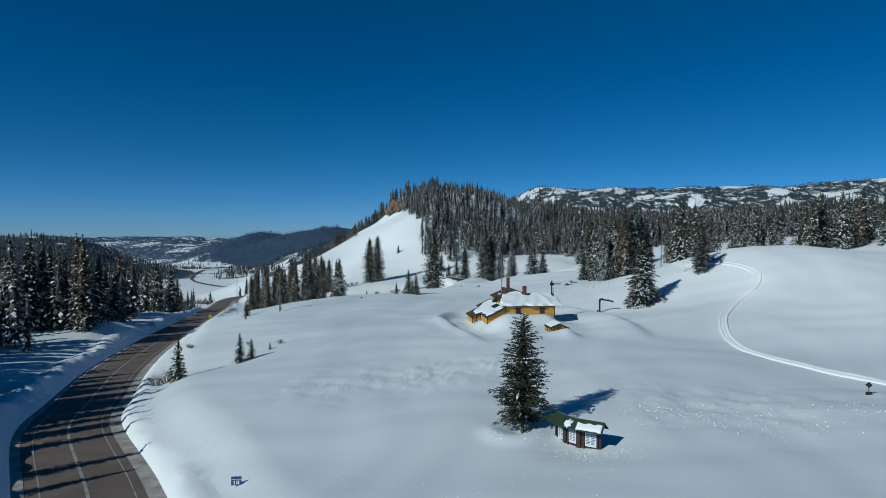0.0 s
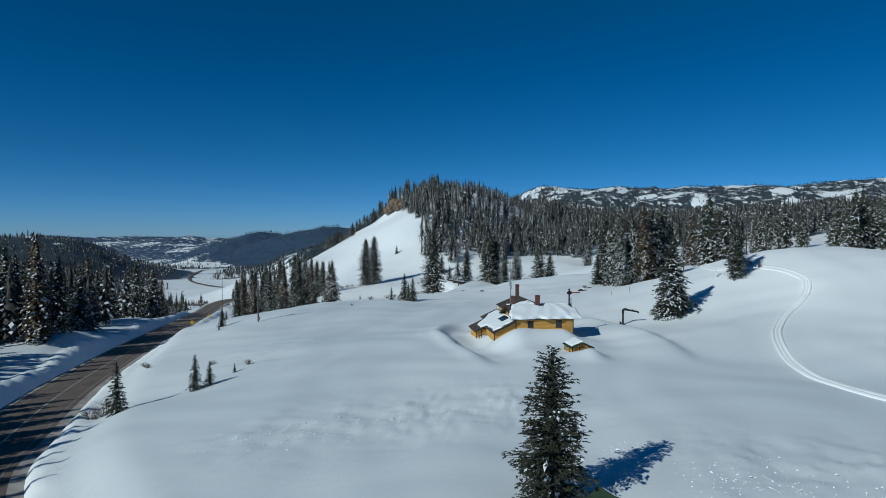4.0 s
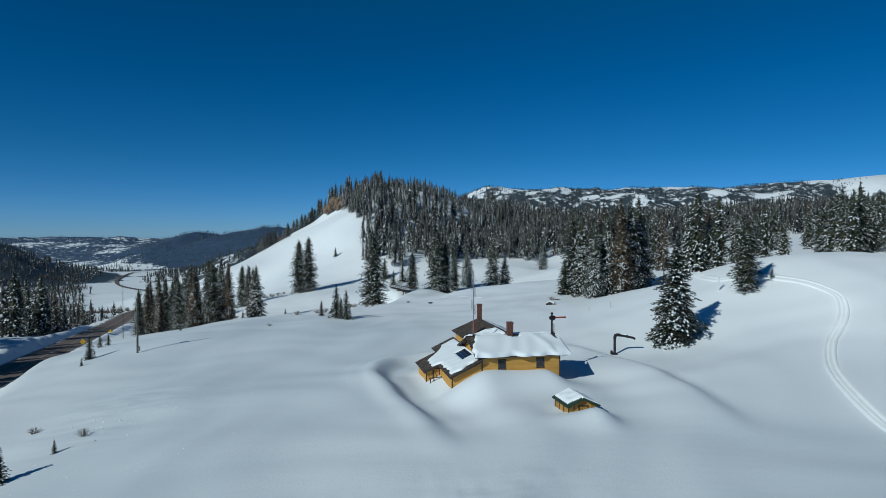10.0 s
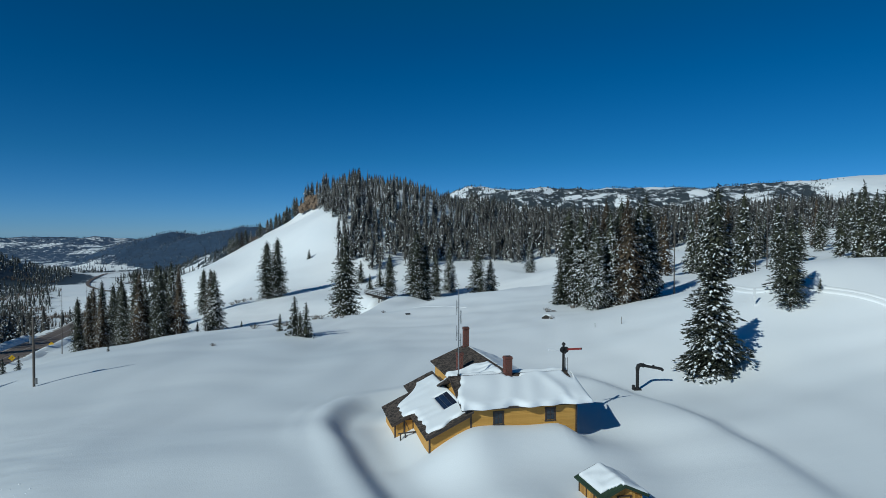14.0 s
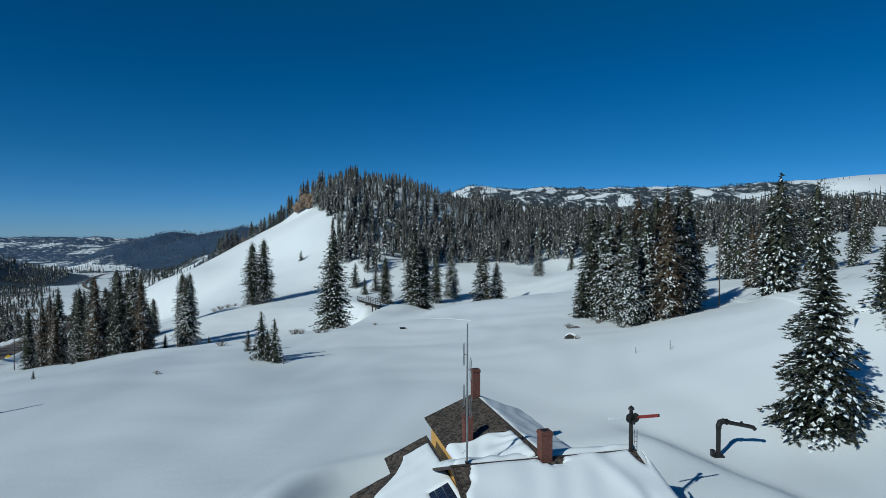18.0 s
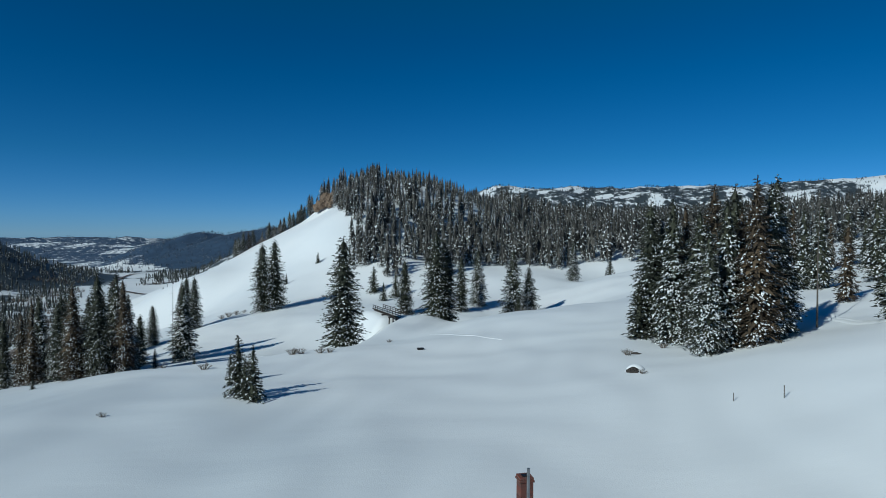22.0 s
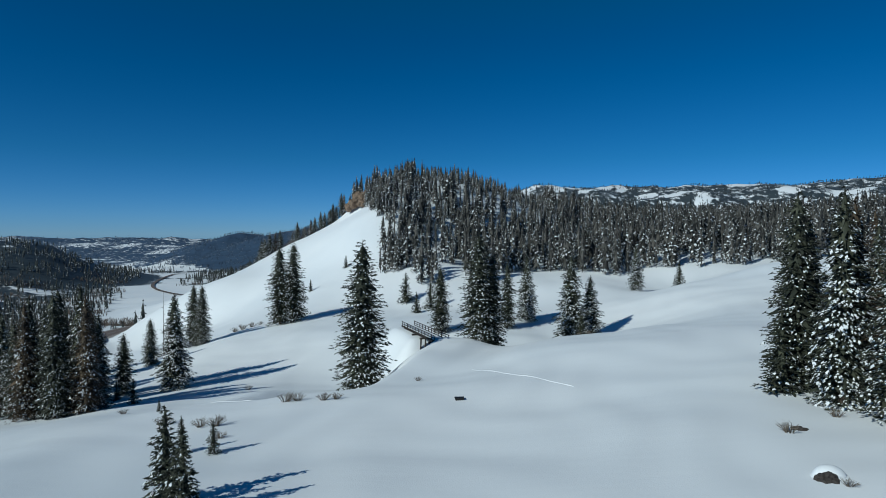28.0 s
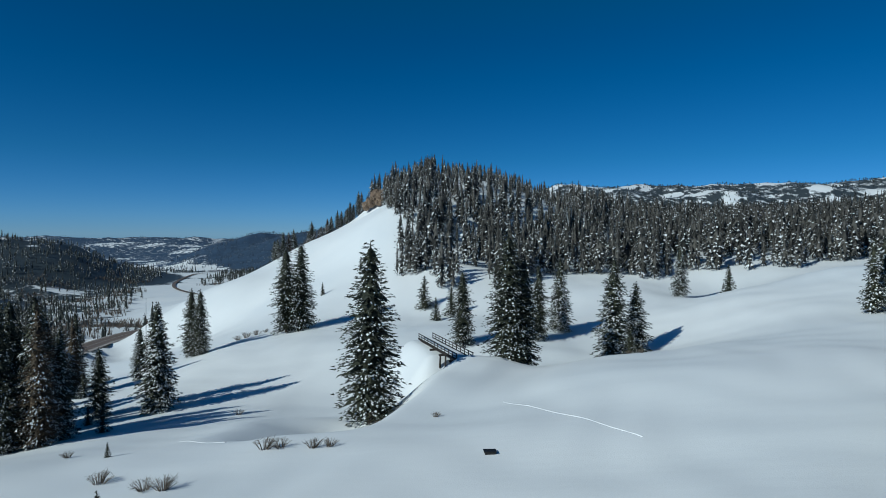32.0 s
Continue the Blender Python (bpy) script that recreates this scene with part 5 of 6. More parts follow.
def lean_warp(u, v):
    g = np.clip((-4.1 - u) / 2.05, 0, 1) ** 1.5
    left = -1.0 * smooth_step(6.2, 7.0, v) * smooth_step(12.2, 10.2, v) + 1.9 * smooth_step(10.6, 14.0, v)
    f = smooth_step(2.5, 0.1, v)
    return u + g * (left + 0.16 * ripple(0 * u, v, 2.3, 1.0)), v + f * (0.22 * np.sin(1.7 * u + 1) + 0.12 * np.sin(4.1 * u))


snow_sheet("roof_snow", roofs[2], -6.15, -2.5, 0.1, 14.2, lambda u, v: lean_z(u) + 0.012, lean_snow, 60, 150, warp=lean_warp)


def back_snow(u, v):
    return rounded(np.minimum(np.minimum(u - 2.35, 6.5 - u), np.minimum(v - 4.4, 18.6 - v)), 0.5) * (0.16 + 0.03 * (u - 2.2) + 0.05 * ripple(u, v, 2.6, 1.0))


snow_sheet("roof_snow", roofs[4], 2.35, 6.5, 4.4, 18.6, lambda u, v: 8.0 - 0.42 * (u - 2.2) + 0.012, back_snow, 30, 60)


def valley_snow(u, v):
    return rounded(np.minimum(np.minimum(u + 1.95, 2.0 - u), np.minimum(v - 4.5, 9.6 - v)), 0.6) * (0.36 + 0.08 * ripple(u, v, 1.9, 2.0))


snow_sheet("roof_snow", roofs[3], -1.95, 2.0, 4.5, 9.6, lambda u, v: 8.0 - 0.42 * (2.2 - u) + 0.03, valley_snow, 40, 60, warp=lambda u, v: (u, v + smooth_step(6.5, 9.6, v) * (0.5 - 0.55 * u + 0.3 * np.sin(3 * u))))

# solar panel on the lean-to roof, free of snow
frame_rot = Matrix.Translation((-3.48, 5.05, lean_z(-3.48) + 0.14)) @ Matrix.Rotation(-math.atan(0.47), 4, 'Y')
solar = empty("solar_panel", house.matrix_basis @ frame_rot, "dark blue solar panel with a silver frame on the roof", "solar panel")
part("backing", box(-0.78, 0.78, -2.15, 2.15, -0.12, 0.0, 0.01), STEEL, solar, "silver frame")
cell = mesh_of("cell", [(-0.235, -0.165, 0), (0.235, -0.165, 0), (0.235, 0.165, 0), (-0.235, 0.165, 0), (-0.22, -0.15, 0.012), (0.22, -0.15, 0.012), (0.22, 0.15, 0.012), (-0.22, 0.15, 0.012)], [(4, 5, 6, 7), (0, 1, 5, 4), (1, 2, 6, 5), (2, 3, 7, 6), (3, 0, 4, 7)], PANEL)
for i in range(3):
    for j in range(12):
        child("cell", cell, solar, m=pose(-0.5 + 0.5 * i, -1.92 + 0.349 * j, 0.002))


# brick chimneys
def chimney_brick():
    m, n, l, b = node_material("chimney_brick")
    co, br, bp = n.new("ShaderNodeTexCoord"), n.new("ShaderNodeTexBrick"), n.new("ShaderNodeBump")
    mp = n.new("ShaderNodeMapping")
    mp.inputs["Rotation"].default_value = (radians(90), 0, radians(35))
    l.new(co.outputs["Object"], mp.inputs[0])
    l.new(mp.outputs[0], br.inputs["Vector"])
    br.inputs["Scale"].default_value = 4.4
    br.inputs["Color1"].default_value, br.inputs["Color2"].default_value, br.inputs["Mortar"].default_value = (0.20, 0.045, 0.026, 1), (0.075, 0.020, 0.014, 1), (0.15, 0.10, 0.085, 1)
    br.inputs["Mortar Size"].default_value = 0.03
    l.new(br.outputs[0], b.inputs["Base Color"])
    l.new(br.outputs["Fac"], bp.inputs["Height"])
    bp.invert = True
    bp.inputs["Distance"].default_value = 0.02
    l.new(bp.outputs[0], b.inputs["Normal"])
    b.inputs["Roughness"].default_value = 0.9
    return m


CHIMNEY = chimney_brick()


def chimney(u, v, w, z0, z1, label):
    ch = part("chimney", box(u - w / 2, u + w / 2, v - w / 2, v + w / 2, z0, z1 - 0.22, 0.012), CHIMNEY, house, label)
    part("collar", box(u - w / 2 - 0.05, u + w / 2 + 0.05, v - w / 2 - 0.05, v + w / 2 + 0.05, z1 - 0.22, z1 - 0.12, 0.012), CHIMNEY, ch)
    part("collar", box(u - w / 2 - 0.02, u + w / 2 + 0.02, v - w / 2 - 0.02, v + w / 2 + 0.02, z1 - 0.12, z1, 0.012), CHIMNEY, ch)
    part("flue", box(u - w / 4, u + w / 4, v - w / 4, v + w / 4, z1 - 0.03, z1 + 0.03), IRON, ch, "sooty flue opening")


chimney(2.2, 17.9, 0.62, 7.4, 10.25, "tall red brick chimney at the gable's ridge")
chimney(2.45, 4.3, 0.70, 7.2, 9.45, "red brick chimney on the front ridge")
chimney(-0.55, 10.6, 0.62, 6.3, 8.75, "red brick chimney low on the bare slope")

# radio mast on the front ridge
mast = empty("antenna_mast", house.matrix_basis @ Matrix.Translation((-2.35, 4.45, 7.7)), "slim grey radio mast with dipole loops on the ridge", "antenna")
part("pole", rod([(0, 0, -0.2), (0, 0, 4.5), (0, 0, 8.3)], [0.06, 0.055, 0.035], 8), STEEL, mast)
for z, s in ((3.4, 1), (4.1, -1), (5.6, 1), (6.5, -1)):
    loop = [(0, 0, z), (0.22 * s, 0, z), (0.25 * s, 0, z + 0.5), (0.20 * s, 0, z + 0.72), (0.16 * s, 0, z + 0.5), (0.16 * s, 0, z - 0.5), (0.20 * s, 0, z - 0.7), (0.25 * s, 0, z - 0.5), (0.22 * s, 0, z)]
    part("dipole", rod(loop, [0.022] * len(loop), 6), STEEL, mast, "folded dipole loop")
part("dipole", rod([(-0.3, 0, 0.7), (0.1, 0.1, 1.0)], [0.012, 0.012], 6), STEEL, mast)
part("bracket", box(-0.1, 0.1, -0.1, 0.1, -0.05, 0.25, 0.02), IRON, mast)

# semaphore signal rising through the ridge
sema = empty("semaphore", house.matrix_basis @ Matrix.Translation((8.2, 4.3, 7.3)), "black railway semaphore with a red and a white arm", "signal")
part("mast", rod([(0, 0, -0.3), (0, 0, 1.5), (0, 0, 3.1)], [0.14, 0.13, 0.11], 10), IRON, sema)
part("finial", rod([(0, 0, 3.0), (0, 0, 3.04), (0, 0, 3.16), (0, 0, 3.28)], [0.12, 0.2, 0.16, 0.02], 10), IRON, sema, "pointed cap")
for dx in (-0.16, 0.16):
    part("spectacle", rod([(dx, -0.20, 2.55), (dx, -0.14, 2.55)], [0.30, 0.30], 16), IRON, sema, "round black lens plate")
arm = part("arm", box(0.3, 1.75, -0.2, -0.15, 2.48, 2.68, 0.01), RED, sema, "red signal arm")
part("arm_tip", box(1.751, 1.87, -0.2, -0.15, 2.48, 2.68, 0.01), TRIM, arm)
part("arm", box(-1.65, -0.3, -0.16, -0.11, 2.50, 2.68, 0.01), WHITE, sema, "pale grey back of the second arm")
lad = part("ladder", rod([(0.42, 0, -0.1), (0.42, 0, 1.75)], [0.02, 0.02], 6), IRON, sema, "short iron ladder")
part("rail", rod([(0.22, 0, -0.1), (0.22, 0, 1.75)], [0.02, 0.02], 6), IRON, lad)
for i in range(6):
    part("rung", rod([(0.22, 0, 0.1 + 0.3 * i), (0.42, 0, 0.1 + 0.3 * i)], [0.014, 0.014], 6), IRON, lad)
part("lamp", rod([(0, -0.3, 2.2), (0, -0.3, 2.45)], [0.1, 0.1], 10), IRON, sema)

# sawhorse rail in front of the porch
rail = empty("porch_rail", house.matrix_basis @ Matrix.Translation((-7.6, 5.9, 0)), "dark timber rail half buried before the porch", "railing")
gz = z_at(-0.7, 126.0)
part("bar", beam((-0.2, 0, gz + 0.55), (1.5, -0.3, gz + 0.75), 0.12, 0.12, bevel=0.015), TIMBER, rail)
for x in (0.0, 0.45, 1.25):
    part("post", beam((x, -0.05, gz - 0.8), (x, -0.05, gz + 0.6), 0.11, 0.11, bevel=0.01), TIMBER, rail)


# ---- the small shed before the house (local: u along the gable front, v to the back) ----
shed = empty("shed", pose(12.42, 108.02, 0, 0, 0, 10.3), "small ochre plank shed buried nearly to its eaves", "shed")
SHED_W, SHED_L, SHED_E, SHED_R = 3.5, 4.04, 3.62, 4.42


def shed_z(u):
    return SHED_R - (SHED_R - SHED_E) * np.abs(u - SHED_W / 2) / (SHED_W / 2)


body = part("body", prism([(0.3, 0.8), (SHED_W - 0.3, 0.8), (SHED_W - 0.3, 3.6), (SHED_W / 2, 4.28), (0.3, 3.6)], 0.3, SHED_L - 0.3), YELLOW, shed, "ochre plank walls")
for i in range(15):
    u = 0.31 + 0.195 * i
    if u + 0.18 < SHED_W - 0.3:
        h = float(min(shed_z(u), shed_z(u + 0.18))) - 0.14
        child("plank", mesh_of("plank", [(0, -0.03, 0.9), (0.18, -0.03, 0.9), (0.18, -0.03, h), (0, -0.03, h), (0, 0, 0.9), (0.18, 0, 0.9), (0.18, 0, h), (0, 0, h)], [(0, 1, 2, 3), (4, 0, 3, 7), (1, 5, 6, 2), (3, 2, 6, 7)], PLANK), body, m=pose(u, 0.3, 0))
    v = 0.34 + 0.225 * i
    child("plank", mesh_of("plank", [(0, -0.03, 0.9), (0.205, -0.03, 0.9), (0.205, -0.03, 3.56), (0, -0.03, 3.56), (0, 0, 0.9), (0.205, 0, 0.9), (0.205, 0, 3.56), (0, 0, 3.56)], [(0, 1, 2, 3), (4, 0, 3, 7), (1, 5, 6, 2), (3, 2, 6, 7)], PLANK), body, m=pose(0.3, v + 0.205, 0, 0, 0, -90))
for a, b in (((1.35, 0.25, 1.2), (1.35, 0.25, 3.62)), ((2.3, 0.25, 1.2), (2.3, 0.25, 3.62)), ((1.3, 0.25, 3.6), (2.35, 0.25, 3.6)), ((0.27, 0.27, 0.9), (0.27, 0.27, 3.6)), ((0.26, 1.45, 0.9), (0.26, 1.45, 3.55)), ((0.26, 2.6, 0.9), (0.26, 2.6, 3.55)), ((0.26, 3.7, 0.9), (0.26, 3.7, 3.55))):
    part("frame", beam(a, b, 0.10, 0.07), BROWN, shed, "dark timber frame")
for s in (-1, 1):
    e = SHED_W / 2 + s * SHED_W / 2
    shed_roof = part("roof", slab([(SHED_W / 2, 0, SHED_R), (SHED_W / 2, SHED_L, SHED_R), (e, SHED_L, SHED_E), (e, 0, SHED_E)][::s], 0.1), GREEN, shed, "dark green roof slope")
    part("rake", beam((SHED_W / 2, -0.03, SHED_R - 0.06), (e, -0.03, SHED_E - 0.06), 0.06, 0.2), GREEN, shed, "dark green rake board")

    def on_shed(u, v, s=s):
        edge = np.minimum(np.minimum(u - (0.26 if s < 0 else 1.6), (1.9 if s < 0 else SHED_W + 0.05) - u), np.minimum(v - (0.42 + 0.12 * np.sin(3 * u) if s < 0 else 0.06), SHED_L - 0.16 - v))
        return np.where(edge > 0, rounded(edge, 0.35) * (0.2 + 0.04 * ripple(u, v, 1.5, 3.0)), -1)

    snow_sheet("roof_snow", shed_roof, 0.2 if s < 0 else 1.6, 1.9 if s < 0 else SHED_W + 0.1, 0.0, SHED_L, lambda u, v: shed_z(u) + 0.012, on_shed, 50, 60)


# ---- water column by the buried track ----
sx, sy = 27.2, 140.5
sz = z_at(sx, sy)
spout = empty("water_column", pose(sx, sy, sz, 0, 0, -8), "black iron railway water column with a swinging spout", "water column")
part("base", box(-0.45, 0.45, -0.35, 0.35, -0.6, 0.12, 0.03), IRON, spout)
part("column", rod([(0, 0, -0.5), (0, 0, 0.25), (0, 0, 0.3), (0, 0, 2.3), (0, 0, 2.4)], [0.26, 0.26, 0.19, 0.19, 0.24], 14), IRON, spout)
part("elbow", rod([(0, 0, 2.25), (0, 0, 2.6), (0.12, 0, 2.9), (0.4, 0, 3.0), (0.7, 0, 2.95)], [0.2, 0.24, 0.26, 0.24, 0.2], 14), IRON, spout, "curved iron elbow")
part("spout", rod([(0.6, 0, 2.95), (1.4, 0, 2.82), (2.5, 0, 2.62), (2.8, 0, 2.55), (2.98, 0, 2.36)], [0.19, 0.18, 0.17, 0.17, 0.16], 14), IRON, spout)
part("snow", rod([(0.9, 0, 3.08), (1.6, 0, 2.99), (2.4, 0, 2.84)], [0.03, 0.09, 0.03], 8), SNOW_CAP, spout, "line of snow along the spout")
part("counterweight", box(1.7, 1.95, -0.1, 0.1, 2.9, 3.02, 0.02), IRON, spout)
part("valve_box", box(-0.62, -0.28, -0.2, 0.2, 0.0, 0.55, 0.03), IRON, spout)
part("flange", rod([(0.62, 0, 2.95), (0.70, 0, 2.94)], [0.27, 0.27], 14), IRON, spout)

# ---- utility pole ----
px, py = -51.7, 155.9
pz = z_at(px, py)
pole = empty("utility_pole", pose(px, py, pz), "weathered wooden utility pole with a grey transformer", "pole")
part("shaft", rod([(0, 0, -1), (0, 0, 4), (0, 0, 9.6)], [0.17, 0.15, 0.11], 12), POLE_WOOD, pole)
part("transformer", rod([(-0.32, 0, 6.0), (-0.32, 0, 6.05), (-0.32, 0, 6.9), (-0.32, 0, 7.0)], [0.2, 0.24, 0.24, 0.12], 12), STEEL, pole, "grey transformer can")
part("meter_box", box(0.14, 0.42, -0.12, 0.12, 0.35, 1.15, 0.02), STEEL, pole, "grey meter box")
part("insulator", rod([(0, 0, 9.55), (0, 0, 9.75), (0, 0, 9.85)], [0.05, 0.07, 0.03], 8), WHITE, pole)
part("conduit", rod([(0.17, 0, 0.9), (0.16, 0, 5.0)], [0.03, 0.03], 6), STEEL, pole)


# ---- road signs ----
def road_sign(x, y, head_z, lab, arrow):
    z = z_at(x, y)
    s = empty("road_sign", pose(x, y, z, 0, 0, 25), lab, "road sign", "yellow road signs")
    h = head_z - z
    part("post", beam((0, 0, -0.6), (0, 0, h + 0.4), 0.07, 0.05, bevel=0.008), POLE_WOOD, s)
    bm = bmesh.new()
    box(-0.62, 0.62, -0.06, -0.045, -0.62, 0.62, 0.0, bm)
    bm.transform(Matrix.Translation((0, 0, h)) @ Matrix.Rotation(radians(45), 4, 'Y'))
    plate = part("plate", bm, SIGN_YELLOW, s, "yellow diamond plate")
    pts = [(0.0, -0.068, h - 0.3), (0.0, -0.068, h - 0.02), (0.14 * arrow, -0.068, h + 0.14), (0.14 * arrow, -0.068, h + 0.3)]
    part("symbol", rod(pts, [0.035] * 4, 6), INK, plate, "black curve arrow")


road_sign(-111.2, 246.6, -13.9, "yellow diamond warning sign above the highway", 1)
road_sign(-121.7, 284.3, -16.7, "yellow diamond warning sign farther along the highway", -1)

# small dark blue marker beside the highway
mx, my = -21.7, 53.3
mz = z_at(mx, my)
marker = empty("route_marker", pose(mx, my, mz, 0, 0, 12), "small dark blue marker half buried in the snow", "sign")
part("post", beam((0, 0, -0.8), (0, 0, 0.9), 0.06, 0.06), STEEL, marker)
plate = part("plate", box(-0.45, 0.45, -0.05, -0.03, 0.12, 0.62, 0.008), SIGN_BLUE, marker)
part("plate", box(-0.45, 0.45, -0.05, -0.03, 0.66, 0.92, 0.008), SIGN_BLUE, marker)
for x in (-0.18, 0.05, 0.2):
    part("bar", box(x - 0.05, x + 0.05, -0.058, -0.05, 0.2, 0.54), WHITE, plate, "pale bar")
# diamond trail marker on the open snow
tx, ty = 45.4, 74.0
trail_sign = empty("trail_marker", pose(tx, ty, z_at(tx, ty), 0, 0, -20), "small dark diamond trail marker on a stake", "sign")
part("stake", beam((0, 0, -0.6), (0, 0, 1.1), 0.08, 0.08), POLE_WOOD, trail_sign)
bm = box(-0.26, 0.26, -0.06, -0.04, -0.26, 0.26)
bm.transform(Matrix.Translation((0, 0, 1.1)) @ Matrix.Rotation(radians(45), 4, 'Y'))
part("plate", bm, IRON, trail_sign)
part("foot", box(-0.3, 0.35, -0.12, 0.12, -0.1, 0.28, 0.05), IRON, trail_sign)
# white stake and snow stakes
for x, y, h, w, mat, lab in ((50.9, 156.6, 2.4, 0.26, WHITE, "pale square post beside the spruces"), (31.2, 170.2, 0.75, 0.06, POLE_WOOD, "thin wooden stake in the snow"), (35.0, 168.2, 1.15, 0.07, POLE_WOOD, "thin wooden stake in the snow")):
    st = empty("stake", pose(x, y, z_at(x, y)), lab, "stake")
    part("shaft", beam((0, 0, -0.6), (0, 0.02, h), w, w, bevel=0.01), mat, st)
    part("cap", beam((0, 0, h), (0, 0, h + 0.05), w * 1.15, w * 1.15), mat, st)

# ---- visitor kiosk with three angled wings ----
KIOSK = [Vector(p) for p in ((7.6, 61.2, 0), (8.3, 59.7, 0), (9.5, 58.6, 0), (11.35, 57.6, 0))]
K1 = KIOSK[1]
kz = min(z_at(p.x, p.y) for p in KIOSK) + 0.1
kiosk = empty("kiosk", Matrix.Translation((K1.x, K1.y, kz)), "brown timber notice kiosk with a green roof and snow", "kiosk")
for bay in range(3):
    a, b = KIOSK[bay] - K1, KIOSK[bay + 1] - K1
    o0, o1 = (0.4 if bay == 0 else 0.2), (0.4 if bay == 2 else 0.2)
    d = (b - a).normalized()
    nrm = Vector((d.y, -d.x, 0))
    if nrm.y > 0:
        nrm = -nrm
    L = (b - a).length
    M = Matrix((( d.x, -nrm.x, 0, a.x), (d.y, -nrm.y, 0, a.y), (0, 0, 1, 0), (0, 0, 0, 1)))
    wing = part("wall", box(0.0, L, 0.12, 0.2, -0.5, 1.75), BROWN, kiosk, "dark brown board wall", m=M)
    for x in (0.06, L * 0.22, L * 0.86, L - 0.06):
        part("post", box(x - 0.09, x + 0.09, -0.02, 0.16, -0.8, 1.95, 0.015), BROWN, kiosk, "dark brown post", m=M)
    board = part("notice_board", box(L * 0.28, L * 0.8, 0.04, 0.1, 0.2, 1.55, 0.01), PAPER, kiosk, "white printed notice board", m=M)
    rk = np.random.RandomState(int(L * 10))
    x0, x1 = L * 0.28 + 0.07, L * 0.8 - 0.07
    part("heading", box(x0, x1, 0.032, 0.04, 1.3, 1.42), INK_BLUE, board, "blue heading bar")
    for i in range(6):
        for j in range(2):
            xa = x0 + (x1 - x0) * (0.5 * j + 0.03)
            xb = xa + (x1 - x0) * rk.uniform(0.3, 0.44)
            if rk.uniform() < 0.8:
                part("text_bar", box(xa, xb, 0.034, 0.04, 1.16 - 0.15 * i, 1.23 - 0.15 * i), INK if rk.uniform() < 0.7 else INK_BLUE, board)
    part("beam", box(-0.1, L + 0.1, -0.05, 0.15, 1.86, 2.02, 0.015), BROWN, kiosk, "dark brown beam", m=M)
    for s, lab in ((-1, "front"), (1, "back")):
        sl = part("roof", slab([(-o0, 0.1, 2.62 - 0.004 * bay), (L + o1, 0.1, 2.62 - 0.004 * bay), (L + o1, 0.1 + s * 1.05, 1.92 - 0.004 * bay), (-o0, 0.1 + s * 1.05, 1.92 - 0.004 * bay)], 0.09), GREEN, kiosk, "dark green kiosk roof", m=M)

        def patch(u, v, s=s, bay=bay, L=L):
            q = np.abs(v - 0.1)
            if s > 0:
                edge = np.minimum(np.minimum(u + 0.18, L + 0.18 - u), np.minimum(q - 0.08, 1.02 - q))
            elif bay == 0:
                edge = -1 + 0 * u
            elif bay == 1:
                edge = 0.40 - np.hypot(u - L * 0.5, (q - 0.66) * 1.0) + 0.10 * ripple(u, v, 0.5, 1.0)
            else:
                edge = np.minimum(np.minimum(u + 0.05, L + 0.3 - u), np.minimum(q - 0.36 + 0.12 * ripple(u, v, 1.3, 1.0), 1.03 - q + 0.04 * ripple(u, v, 0.9, 2.0)))
            return np.where(edge > 0, rounded(edge, 0.25) * 0.16, -1)

        lo, hi = sorted((0.1, 0.1 + s * 1.12))
        snow_sheet("roof_snow", sl, -o0, L + o1, lo, hi, lambda u, v: 2.62 - 0.667 * np.abs(v - 0.1) + 0.01, patch, 90, 44, label="patch of snow on the roof")
    part("ridge", beam((-o0, 0.1, 2.63), (L + o1, 0.1, 2.63), 0.1, 0.14, bevel=0.01), GREEN, kiosk, m=M)

# ---- timber trestle beyond the embankment ----
BR0, BR1 = Vector((-4.9, 264.6, 0)), Vector((-14.25, 286.8, 0))
bd = (BR1 - BR0).normalized()
br_len = (BR1 - BR0).length
trestle = empty("trestle", Matrix(((bd.y, bd.x, 0, BR0.x), (-bd.x, bd.y, 0, BR0.y), (0, 0, 1, 0), (0, 0, 0, 1))), "low dark timber railway trestle with a snowy deck", "bridge")
DZ0, DZ1 = 0.6, 0.4


def deck_z(q):
    return DZ0 + (DZ1 - DZ0) * q / br_len


for side in (-1.5, 1.5):
    part("stringer", beam((side * 0.6, 0, DZ0 - 0.35), (side * 0.6, br_len, DZ1 - 0.35), 0.4, 0.5), TIMBER, trestle)
    part("handrail", beam((side, 0, DZ0 + 1.05), (side, br_len, DZ1 + 1.05), 0.1, 0.14), TIMBER, trestle)
    part("handrail", beam((side, 0, DZ0 + 0.55), (side, br_len, DZ1 + 0.55), 0.07, 0.12), TIMBER, trestle)
    for i in range(12):
        q = 0.3 + i * (br_len - 0.6) / 11
        part("post", beam((side, q, deck_z(q) - 0.3), (side, q, deck_z(q) + 1.15), 0.13, 0.13), TIMBER, trestle)
tie = mesh_of("tie", [(x, y, z) for z in (-0.12, 0.1) for x, y in ((-1.7, -0.12), (1.7, -0.12), (1.7, 0.12), (-1.7, 0.12))], [(4, 5, 6, 7), (0, 1, 5, 4), (1, 2, 6, 5), (2, 3, 7, 6), (3, 0, 4, 7)], TIMBER)
for i in range(44):
    q = 0.3 + i * (br_len - 0.6) / 43
    child("tie", tie, trestle, m=pose(0, q, deck_z(q)))
